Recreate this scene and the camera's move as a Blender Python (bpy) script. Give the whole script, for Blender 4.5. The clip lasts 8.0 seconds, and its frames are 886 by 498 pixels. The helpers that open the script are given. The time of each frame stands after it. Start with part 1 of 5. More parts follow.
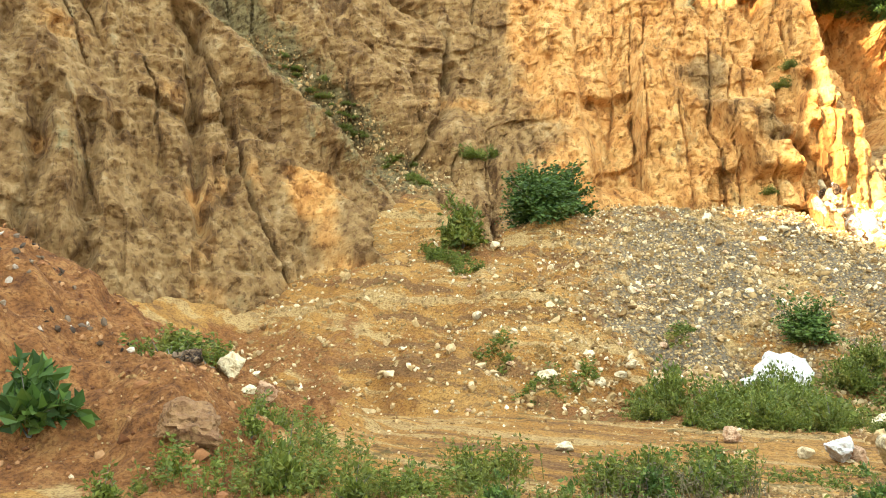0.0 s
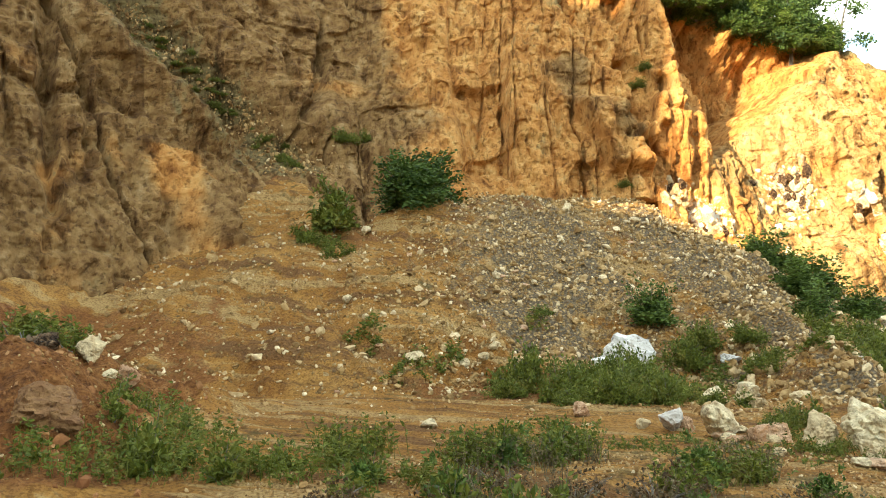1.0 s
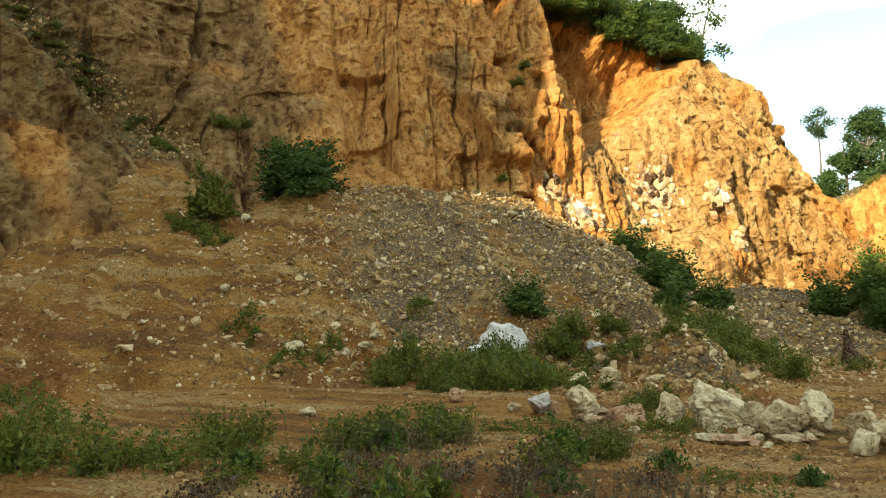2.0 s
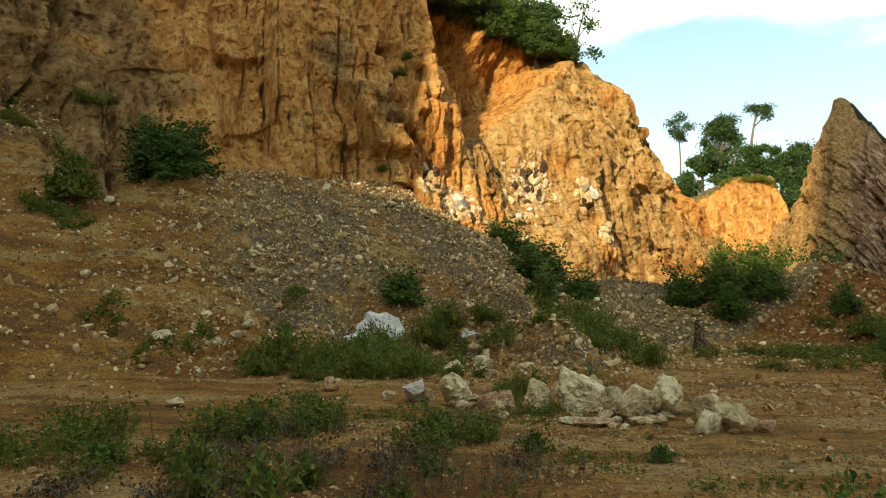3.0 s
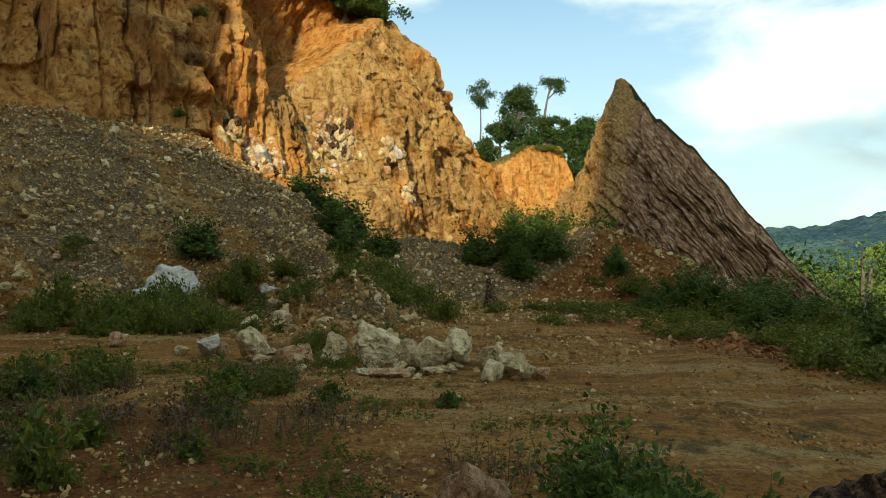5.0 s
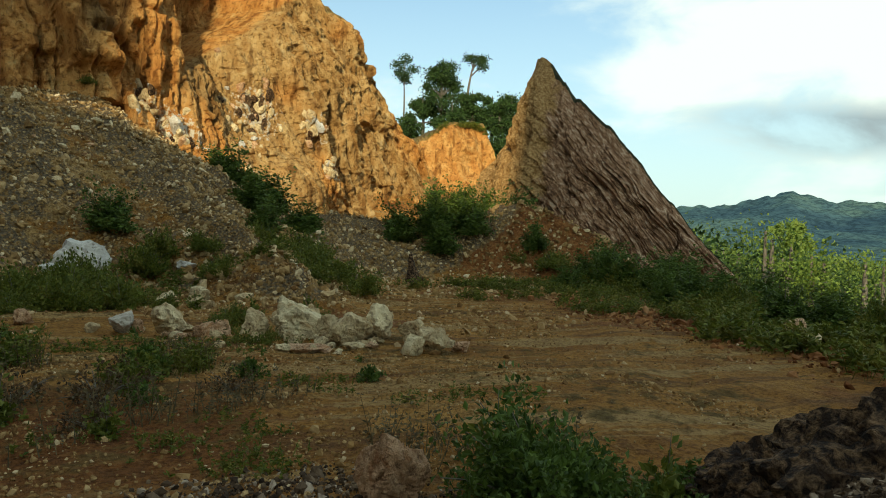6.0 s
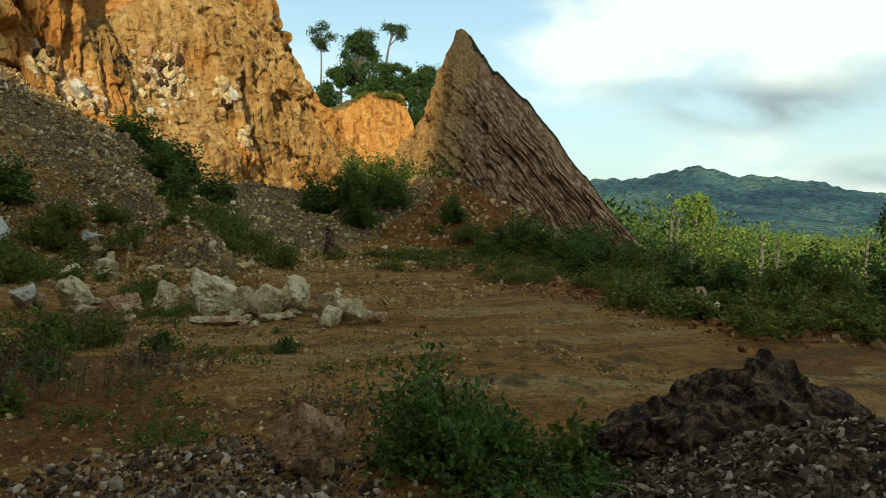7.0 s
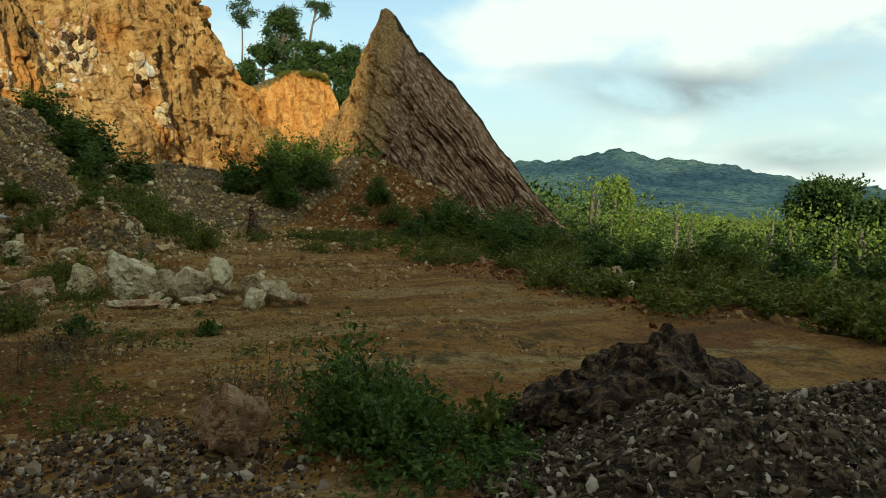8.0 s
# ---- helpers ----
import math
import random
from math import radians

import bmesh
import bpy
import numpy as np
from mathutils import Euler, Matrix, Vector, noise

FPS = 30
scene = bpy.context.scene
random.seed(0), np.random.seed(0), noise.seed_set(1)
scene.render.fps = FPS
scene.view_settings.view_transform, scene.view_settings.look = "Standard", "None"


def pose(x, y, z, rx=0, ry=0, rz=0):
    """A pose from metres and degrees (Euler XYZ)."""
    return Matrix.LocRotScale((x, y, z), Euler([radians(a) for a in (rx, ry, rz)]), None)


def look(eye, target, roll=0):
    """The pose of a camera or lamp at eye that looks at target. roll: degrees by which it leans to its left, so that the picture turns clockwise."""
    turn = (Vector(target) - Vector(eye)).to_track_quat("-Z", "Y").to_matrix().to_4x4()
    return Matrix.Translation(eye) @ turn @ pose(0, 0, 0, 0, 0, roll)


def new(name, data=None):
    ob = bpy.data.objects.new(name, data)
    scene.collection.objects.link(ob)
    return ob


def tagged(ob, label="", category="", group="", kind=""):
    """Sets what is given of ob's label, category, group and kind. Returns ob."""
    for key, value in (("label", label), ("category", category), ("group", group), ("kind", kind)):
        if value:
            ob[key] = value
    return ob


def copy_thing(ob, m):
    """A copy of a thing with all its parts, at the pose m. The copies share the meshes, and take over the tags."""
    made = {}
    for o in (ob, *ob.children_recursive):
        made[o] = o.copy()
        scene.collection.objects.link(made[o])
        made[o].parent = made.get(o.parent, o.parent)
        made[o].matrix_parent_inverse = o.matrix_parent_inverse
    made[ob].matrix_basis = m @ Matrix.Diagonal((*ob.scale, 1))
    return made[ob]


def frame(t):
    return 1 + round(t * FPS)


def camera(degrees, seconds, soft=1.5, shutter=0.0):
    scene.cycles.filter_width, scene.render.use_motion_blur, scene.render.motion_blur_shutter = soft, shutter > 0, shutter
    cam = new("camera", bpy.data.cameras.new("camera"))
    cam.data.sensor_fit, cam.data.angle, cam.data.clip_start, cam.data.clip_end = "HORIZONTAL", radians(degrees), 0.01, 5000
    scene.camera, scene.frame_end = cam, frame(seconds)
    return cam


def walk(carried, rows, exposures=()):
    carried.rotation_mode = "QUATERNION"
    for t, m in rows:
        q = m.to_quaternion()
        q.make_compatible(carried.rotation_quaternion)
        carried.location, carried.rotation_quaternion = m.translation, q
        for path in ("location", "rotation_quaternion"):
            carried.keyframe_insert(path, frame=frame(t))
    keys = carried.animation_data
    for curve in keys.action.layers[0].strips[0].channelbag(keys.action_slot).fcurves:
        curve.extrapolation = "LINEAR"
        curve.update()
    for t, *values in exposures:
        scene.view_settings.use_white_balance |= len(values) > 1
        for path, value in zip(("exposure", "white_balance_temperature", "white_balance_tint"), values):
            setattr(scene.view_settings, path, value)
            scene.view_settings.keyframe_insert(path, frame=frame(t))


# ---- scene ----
from mathutils.bvhtree import BVHTree

# ---------------------------------------------------------------- camera
EYE = 2.0
cam = camera(61.85, 8.0, soft=1.0)
ROWS = [
    (0.0, 0.0, 0.0, 0.0, 97.0, 0.0, 0.0),
    (0.5, 0.005, -0.22, -0.011, 96.27, 0.09, -4.65),
    (1.0, -0.03, -0.474, -0.016, 95.73, 0.08, -10.02),
    (1.5, -0.067, -0.694, -0.013, 95.28, 0.15, -14.57),
    (3.0, -0.103, -0.925, -0.039, 94.16, -0.29, -28.57),
    (3.5, -0.127, -0.981, -0.046, 93.45, -0.6, -32.95),
    (4.0, -0.144, -1.017, -0.045, 92.68, -0.89, -36.98),
    (4.5, -0.196, -1.058, -0.069, 91.96, -1.14, -40.41),
    (5.0, -0.196, -1.091, -0.079, 91.08, -1.4, -43.8),
    (6.5, -0.291, -1.223, -0.082, 88.42, -1.79, -52.81),
    (7.0, -0.33, -1.269, -0.076, 87.36, -1.89, -56.06),
    (7.5, -0.37, -1.318, -0.074, 86.63, -1.94, -58.96),
    (8.0, -0.455, -1.395, -0.059, 86.09, -2.02, -61.76),
]
EXPOSURES = [(0.0, 2.5, 6950, 8), (0.5, 2.25, 7100, 8), (1.0, 1.62, 7200, 8), (1.5, 1.2, 7300, 6), (3.0, 0.32, 7700, 3), (4.0, 0.02, 7500, 1), (5.0, -0.18, 7220, -1), (6.5, -0.28, 7080, -2), (8.0, -0.32, 7050, -2)]
walk(cam, [(t, pose(x, y, EYE + z, rx, ry, rz)) for t, x, y, z, rx, ry, rz in ROWS], EXPOSURES)

# ---------------------------------------------------------------- light
SUN_AZ, SUN_EL = -125.0, 20.0


def build_world():
    w = bpy.data.worlds.new("sky")
    scene.world = w
    w.use_nodes = True
    nt = w.node_tree
    nt.nodes.clear()
    out = nt.nodes.new("ShaderNodeOutputWorld")
    bg = nt.nodes.new("ShaderNodeBackground")
    sky = nt.nodes.new("ShaderNodeTexSky")
    sky.sky_type, sky.sun_disc = "NISHITA", False
    sky.sun_elevation, sky.sun_rotation = radians(SUN_EL), radians(SUN_AZ)
    sky.air_density, sky.dust_density = 1.0, 1.5
    def op(kind, a, b=0.0, c=0.0):
        m = nt.nodes.new("ShaderNodeMath")
        m.operation = kind
        for k, val in enumerate((a, b, c)):
            if isinstance(val, (int, float)):
                m.inputs[k].default_value = val
            else:
                nt.links.new(val, m.inputs[k])
        return m.outputs[0]

    tc = nt.nodes.new("ShaderNodeTexCoord")
    xyz = nt.nodes.new("ShaderNodeSeparateXYZ")
    nt.links.new(tc.outputs["Generated"], xyz.inputs[0])
    az = op("MULTIPLY", op("ARCTAN2", xyz.outputs[0], xyz.outputs[1]), 57.2958)
    el = op("MULTIPLY", op("ARCSINE", xyz.outputs[2]), 57.2958)
    mp = nt.nodes.new("ShaderNodeMapping")
    mp.inputs["Scale"].default_value = (1.0, 1.0, 2.3)
    mp.inputs["Location"].default_value = (0.3, 0.85, 0.1)
    nt.links.new(tc.outputs["Generated"], mp.inputs["Vector"])

    def noise(scale, detail, rough, dist):
        n = nt.nodes.new("ShaderNodeTexNoise")
        n.inputs["Scale"].default_value, n.inputs["Detail"].default_value = scale, detail
        n.inputs["Roughness"].default_value, n.inputs["Distortion"].default_value = rough, dist
        nt.links.new(mp.outputs[0], n.inputs["Vector"])
        return op("SUBTRACT", n.outputs["Fac"], 0.5)

    billow = noise(6.0, 8.0, 0.56, 0.35)
    broad = noise(1.7, 4.0, 0.5, 0.2)

    def banks(start, items):
        """Cloud banks (azimuth, elevation, half width, half height, amount) laid over a field."""
        total = start
        for a, e, wa, we, amount in items:
            u = op("POWER", op("ABSOLUTE", op("DIVIDE", op("SUBTRACT", az, a), wa)), 2.0)
            v = op("POWER", op("ABSOLUTE", op("DIVIDE", op("SUBTRACT", el, e), we)), 2.0)
            total = op("ADD", total, op("MULTIPLY", op("EXPONENT", op("MULTIPLY", op("ADD", u, v), -1.0)), amount))
        return total

    thick = op("MULTIPLY_ADD", broad, 1.3, op("MULTIPLY_ADD", billow, 1.25, 0.46))
    thick = banks(thick, [(82, 14, 13, 3.6, 0.6), (66, 12, 3.5, 2.0, 0.45), (87, 1.7, 3.6, 1.1, 0.75), (92.5, 1.6, 1.6, 1.0, 0.6),
                          (48, 17, 9, 3.0, -0.75), (52, 22.5, 16, 2.4, 0.6), (62, 6, 7, 4.0, -0.25)])
    cover = nt.nodes.new("ShaderNodeMapRange")
    cover.interpolation_type = "SMOOTHSTEP"
    cover.inputs["From Min"].default_value, cover.inputs["From Max"].default_value = 0.30, 0.80
    nt.links.new(thick, cover.inputs["Value"])
    lit = op("MULTIPLY_ADD", billow, 1.1, op("MULTIPLY_ADD", broad, 0.5, 0.86))
    lit = banks(lit, [(79, 8.2, 9.0, 1.9, -1.0), (88, 3.9, 6.0, 1.2, -0.85), (71, 9.6, 4.0, 0.9, -0.3), (90, 10.0, 5.0, 1.2, -0.35), (76, 12.6, 8.0, 2.2, 0.3)])
    shade = nt.nodes.new("ShaderNodeValToRGB")
    e = shade.color_ramp.elements
    e[0].position, e[0].color = 0.15, (4.6, 5.6, 6.5, 1)
    e[1].position, e[1].color = 0.80, (11.8, 13.2, 13.6, 1)
    nt.links.new(lit, shade.inputs["Fac"])
    gain = nt.nodes.new("ShaderNodeMix")
    gain.data_type, gain.blend_type = "RGBA", "MULTIPLY"
    gain.inputs["Factor"].default_value = 1.0
    gain.inputs["B"].default_value = (1.6, 2.05, 2.4, 1)
    nt.links.new(sky.outputs[0], gain.inputs["A"])
    haze = nt.nodes.new("ShaderNodeMix")
    haze.data_type = "RGBA"
    veil = nt.nodes.new("ShaderNodeMapRange")
    for key, val in (("From Min", 0.0), ("From Max", 22.0), ("To Min", 0.85), ("To Max", 0.15)):
        veil.inputs[key].default_value = val
    nt.links.new(el, veil.inputs["Value"])
    nt.links.new(veil.outputs[0], haze.inputs["Factor"])
    nt.links.new(gain.outputs["Result"], haze.inputs["A"])
    haze.inputs["B"].default_value = (9.2, 11.2, 11.9, 1)
    mix = nt.nodes.new("ShaderNodeMix")
    mix.data_type = "RGBA"
    nt.links.new(cover.outputs[0], mix.inputs["Factor"])
    nt.links.new(haze.outputs["Result"], mix.inputs["A"])
    nt.links.new(shade.outputs["Color"], mix.inputs["B"])
    nt.links.new(mix.outputs["Result"], bg.inputs["Color"])
    bg.inputs["Strength"].default_value = 0.1
    nt.links.new(bg.outputs[0], out.inputs["Surface"])
    sun = bpy.data.lights.new("sun", "SUN")
    sun.energy, sun.angle, sun.color = 5.0, radians(0.6), (1.0, 0.87, 0.66)
    s = new("sun", sun)
    a, e2 = radians(SUN_AZ), radians(SUN_EL)
    to_sun = Vector((math.sin(a) * math.cos(e2), math.cos(a) * math.cos(e2), math.sin(e2)))
    s.matrix_world = look(to_sun * 300, (0, 0, 0))


build_world()


# ---------------------------------------------------------------- noise for shapes
def lattice(i, j, k, seed):
    h = (i * 374761393 + j * 668265263 + k * 1274126177 + seed * 974634721) & 0xFFFFFFFF
    h = ((h ^ (h >> 13)) * 1274126177) & 0xFFFFFFFF
    h = h ^ (h >> 16)
    return (h & 0xFFFF) / 32767.5 - 1.0


def vnoise(x, y, z=0.0, seed=0):
    x, y, z = np.broadcast_arrays(np.asarray(x, float), np.asarray(y, float), np.asarray(z, float))
    i, j, k = (np.floor(a).astype(np.int64) for a in (x, y, z))
    u, v, w = x - i, y - j, z - k
    u, v, w = (a * a * a * (a * (a * 6 - 15) + 10) for a in (u, v, w))
    total = 0.0
    for a in (0, 1):
        for b in (0, 1):
            for c in (0, 1):
                total = total + lattice(i + a, j + b, k + c, seed) * (u if a else 1 - u) * (v if b else 1 - v) * (w if c else 1 - w)
    return total


def fbm(x, y, z=0.0, seed=0, octaves=4, gain=0.5):
    total, amp = 0.0, 1.0
    for o in range(octaves):
        total = total + amp * vnoise(np.asarray(x) * 2 ** o, np.asarray(y) * 2 ** o, np.asarray(z) * 2 ** o, seed + o)
        amp *= gain
    return total


def ridged(x, y, z=0.0, seed=0, octaves=3):
    total, amp = 0.0, 1.0
    for o in range(octaves):
        total = total + amp * (1 - 2 * np.abs(vnoise(np.asarray(x) * 2 ** o, np.asarray(y) * 2 ** o, np.asarray(z) * 2 ** o, seed + o)))
        amp *= 0.5
    return total


def smooth(a, lo, hi):
    s = np.clip((np.asarray(a, float) - lo) / (hi - lo), 0, 1)
    return s * s * (3 - 2 * s)


def smax(a, b, k=0.4):
    return 0.5 * (a + b + np.sqrt((a - b) ** 2 + k * k))


# ---------------------------------------------------------------- materials
def material(name, build):
    m = bpy.data.materials.new(name)
    m.use_nodes = True
    build(m.node_tree, m.node_tree.nodes["Principled BSDF"])
    return m


def noise_node(nt, scale, detail=5.0, rough=0.55, coord=None, dist=0.0):
    n = nt.nodes.new("ShaderNodeTexNoise")
    n.inputs["Scale"].default_value, n.inputs["Detail"].default_value = scale, detail
    n.inputs["Roughness"].default_value, n.inputs["Distortion"].default_value = rough, dist
    if coord is not None:
        nt.links.new(coord, n.inputs["Vector"])
    return n.outputs["Fac"]


def ramp(nt, fac, stops):
    r = nt.nodes.new("ShaderNodeValToRGB")
    els = r.color_ramp.elements
    while len(els) < len(stops):
        els.new(0.5)
    for el, (p, c) in zip(els, stops):
        el.position, el.color = p, (*c, 1)
    nt.links.new(fac, r.inputs["Fac"])
    return r.outputs["Color"]


def mixc(nt, fac, a, b, mode="MIX"):
    m = nt.nodes.new("ShaderNodeMix")
    m.data_type, m.blend_type = "RGBA", mode
    for sock, val in (("Factor", fac), ("A", a), ("B", b)):
        if isinstance(val, (int, float)):
            m.inputs[sock].default_value = val
        elif isinstance(val, tuple):
            m.inputs[sock].default_value = (*val, 1)
        else:
            nt.links.new(val, m.inputs[sock])
    return m.outputs["Result"]


def maprange(nt, val, lo, hi, a=0.0, b=1.0):
    m = nt.nodes.new("ShaderNodeMapRange")
    m.interpolation_type = "SMOOTHSTEP"
    for key, v in (("From Min", lo), ("From Max", hi), ("To Min", a), ("To Max", b)):
        m.inputs[key].default_value = v
    nt.links.new(val, m.inputs["Value"])
    return m.outputs[0]


def mathn(nt, op, a, b):
    m = nt.nodes.new("ShaderNodeMath")
    m.operation = op
    for i, v in enumerate((a, b)):
        if isinstance(v, (int, float)):
            m.inputs[i].default_value = v
        else:
            nt.links.new(v, m.inputs[i])
    return m.outputs[0]


def coords(nt, scale=(1, 1, 1)):
    tc = nt.nodes.new("ShaderNodeTexCoord")
    mp = nt.nodes.new("ShaderNodeMapping")
    mp.inputs["Scale"].default_value = scale
    nt.links.new(tc.outputs["Object"], mp.inputs["Vector"])
    return mp.outputs[0]


def attribute(nt, name):
    a = nt.nodes.new("ShaderNodeAttribute")
    a.attribute_name = name
    s = nt.nodes.new("ShaderNodeSeparateColor")
    nt.links.new(a.outputs["Color"], s.inputs[0])
    return s.outputs


def bump(nt, bsdf, height, strength, distance):
    b = nt.nodes.new("ShaderNodeBump")
    b.inputs["Strength"].default_value, b.inputs["Distance"].default_value = strength, distance
    nt.links.new(height, b.inputs["Height"])
    nt.links.new(b.outputs[0], bsdf.inputs["Normal"])


def build_ground(nt, bsdf):
    co = coords(nt)
    zr, zg, zb = attribute(nt, "zone")[:3]
    big = noise_node(nt, 0.35, 6, 0.6, co)
    mid = noise_node(nt, 2.2, 6, 0.65, co)
    fine = noise_node(nt, 14, 5, 0.7, co)
    soil = ramp(nt, big, [(0.3, (0.300, 0.122, 0.026)), (0.5, (0.450, 0.210, 0.048)), (0.68, (0.560, 0.295, 0.082))])
    lay = nt.nodes.new("ShaderNodeMapping")
    lay.inputs["Rotation"].default_value = (0, 0, radians(32))
    nt.links.new(co, lay.inputs["Vector"])
    long = nt.nodes.new("ShaderNodeMapping")
    long.inputs["Scale"].default_value = (0.13, 1.0, 1.0)
    nt.links.new(lay.outputs[0], long.inputs["Vector"])
    ruts = noise_node(nt, 0.9, 6, 0.65, long.outputs[0])
    soil = mixc(nt, maprange(nt, ruts, 0.52, 0.58, 0, 0.9), soil, (0.53, 0.33, 0.125))
    soil = mixc(nt, maprange(nt, ruts, 0.47, 0.40, 0, 0.85), soil, (0.22, 0.105, 0.038))
    soil = mixc(nt, maprange(nt, mid, 0.46, 0.68, 0, 0.55), soil, (0.22, 0.100, 0.034))
    red = ramp(nt, mid, [(0.3, (0.120, 0.042, 0.013)), (0.5, (0.290, 0.112, 0.030)), (0.7, (0.450, 0.210, 0.068))])
    vor = nt.nodes.new("ShaderNodeTexVoronoi")
    vor.inputs["Scale"].default_value = 9.0
    nt.links.new(co, vor.inputs["Vector"])
    sep = nt.nodes.new("ShaderNodeSeparateColor")
    nt.links.new(vor.outputs["Color"], sep.inputs[0])
    grit = ramp(nt, sep.outputs[0], [(0.0, (0.235, 0.126, 0.042)), (0.5, (0.420, 0.252, 0.095)), (1.0, (0.640, 0.440, 0.205))])
    grit = mixc(nt, maprange(nt, vor.outputs["Distance"], 0.25, 0.6), grit, (0.22, 0.16, 0.095))
    moss = ramp(nt, fine, [(0.3, (0.055, 0.052, 0.012)), (0.7, (0.14, 0.125, 0.035))])
    wob = mathn(nt, "SUBTRACT", mid, 0.5)
    c = mixc(nt, maprange(nt, mathn(nt, "ADD", zg, wob), 0.3, 0.6), soil, red)
    c = mixc(nt, maprange(nt, mathn(nt, "ADD", zr, mathn(nt, "MULTIPLY", wob, 1.4)), 0.3, 0.65), c, grit)
    c = mixc(nt, maprange(nt, mathn(nt, "ADD", zb, mathn(nt, "MULTIPLY", wob, 2.0)), 0.4, 0.75, 0, 0.6), c, moss)
    c = mixc(nt, maprange(nt, fine, 0.46, 0.6, 0, 0.7), c, mixc(nt, 1.0, c, (0.40, 0.34, 0.29), "MULTIPLY"))
    nt.links.new(c, bsdf.inputs["Base Color"])
    bsdf.inputs["Roughness"].default_value = 0.95
    bsdf.inputs["Specular IOR Level"].default_value = 0.15
    h = mathn(nt, "ADD", mathn(nt, "MULTIPLY", fine, 0.35), mathn(nt, "ADD", mid, mathn(nt, "MULTIPLY", mathn(nt, "MULTIPLY", vor.outputs["Distance"], -0.6), zr)))
    bump(nt, bsdf, h, 1.0, 0.4)


def build_cliff(nt, bsdf):
    """Weathered laterite: ochre earth with orange scars, olive-grey crust, dark seepage streaks and pale veins."""
    co = coords(nt)
    streak = coords(nt, (1.0, 1.0, 0.13))
    zr, zg, zb = attribute(nt, "zone")[:3]
    big = noise_node(nt, 0.16, 5, 0.6, co)
    mid = noise_node(nt, 1.1, 8, 0.68, coords(nt, (1, 1, 0.6)))
    fine = noise_node(nt, 3.6, 6, 0.68, coords(nt, (1, 1, 0.8)))
    run = noise_node(nt, 1.2, 5, 0.55, streak, 0.2)
    tan = ramp(nt, mid, [(0.30, (0.120, 0.056, 0.017)), (0.45, (0.230, 0.120, 0.040)), (0.57, (0.320, 0.182, 0.068)), (0.70, (0.410, 0.265, 0.120))])
    orange = ramp(nt, mid, [(0.28, (0.310, 0.118, 0.030)), (0.45, (0.540, 0.240, 0.064)), (0.6, (0.640, 0.340, 0.108)), (0.74, (0.710, 0.470, 0.200))])
    ochre = ramp(nt, mid, [(0.28, (0.230, 0.108, 0.032)), (0.44, (0.420, 0.232, 0.080)), (0.58, (0.530, 0.335, 0.135)), (0.72, (0.640, 0.465, 0.240))])
    olive = ramp(nt, fine, [(0.3, (0.095, 0.072, 0.027)), (0.7, (0.225, 0.178, 0.078))])
    where = nt.nodes.new("ShaderNodeSeparateXYZ")
    nt.links.new(co, where.inputs[0])
    fresh = maprange(nt, mathn(nt, "ADD", where.outputs[0], mathn(nt, "MULTIPLY", mathn(nt, "SUBTRACT", big, 0.5), 9.0)), 21.0, 27.0)
    far = maprange(nt, where.outputs[0], 49.0, 52.0)
    old = mixc(nt, mathn(nt, "SUBTRACT", fresh, far), tan, ochre)
    c = mixc(nt, maprange(nt, mathn(nt, "ADD", zg, mathn(nt, "MULTIPLY", mathn(nt, "SUBTRACT", big, 0.5), 1.6)), 0.3, 0.7), old, orange)
    c = mixc(nt, maprange(nt, mathn(nt, "ADD", zb, mathn(nt, "MULTIPLY", mathn(nt, "SUBTRACT", mid, 0.5), 1.8)), 0.4, 0.75, 0, 0.8), c, olive)
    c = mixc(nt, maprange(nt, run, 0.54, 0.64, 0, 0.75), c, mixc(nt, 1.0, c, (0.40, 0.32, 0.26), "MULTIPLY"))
    pale = mathn(nt, "ADD", zr, mathn(nt, "MULTIPLY", mathn(nt, "SUBTRACT", fine, 0.5), 2.4))
    c = mixc(nt, maprange(nt, pale, 0.55, 0.7), c, ramp(nt, fine, [(0.40, (0.07, 0.045, 0.03)), (0.47, (0.42, 0.31, 0.19)), (0.56, (0.66, 0.56, 0.42))]))
    # Crevice shade put into the colour: darker where fine, also the bump's height, dips.
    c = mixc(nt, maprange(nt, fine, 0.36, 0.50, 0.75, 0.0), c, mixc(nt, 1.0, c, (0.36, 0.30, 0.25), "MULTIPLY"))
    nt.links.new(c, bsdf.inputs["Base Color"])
    bsdf.inputs["Roughness"].default_value = 0.95
    bsdf.inputs["Specular IOR Level"].default_value = 0.15
    grain = noise_node(nt, 9.0, 6, 0.75, co)
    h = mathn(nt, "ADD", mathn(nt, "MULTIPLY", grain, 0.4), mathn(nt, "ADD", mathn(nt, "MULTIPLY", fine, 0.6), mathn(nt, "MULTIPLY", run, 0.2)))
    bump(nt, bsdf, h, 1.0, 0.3)


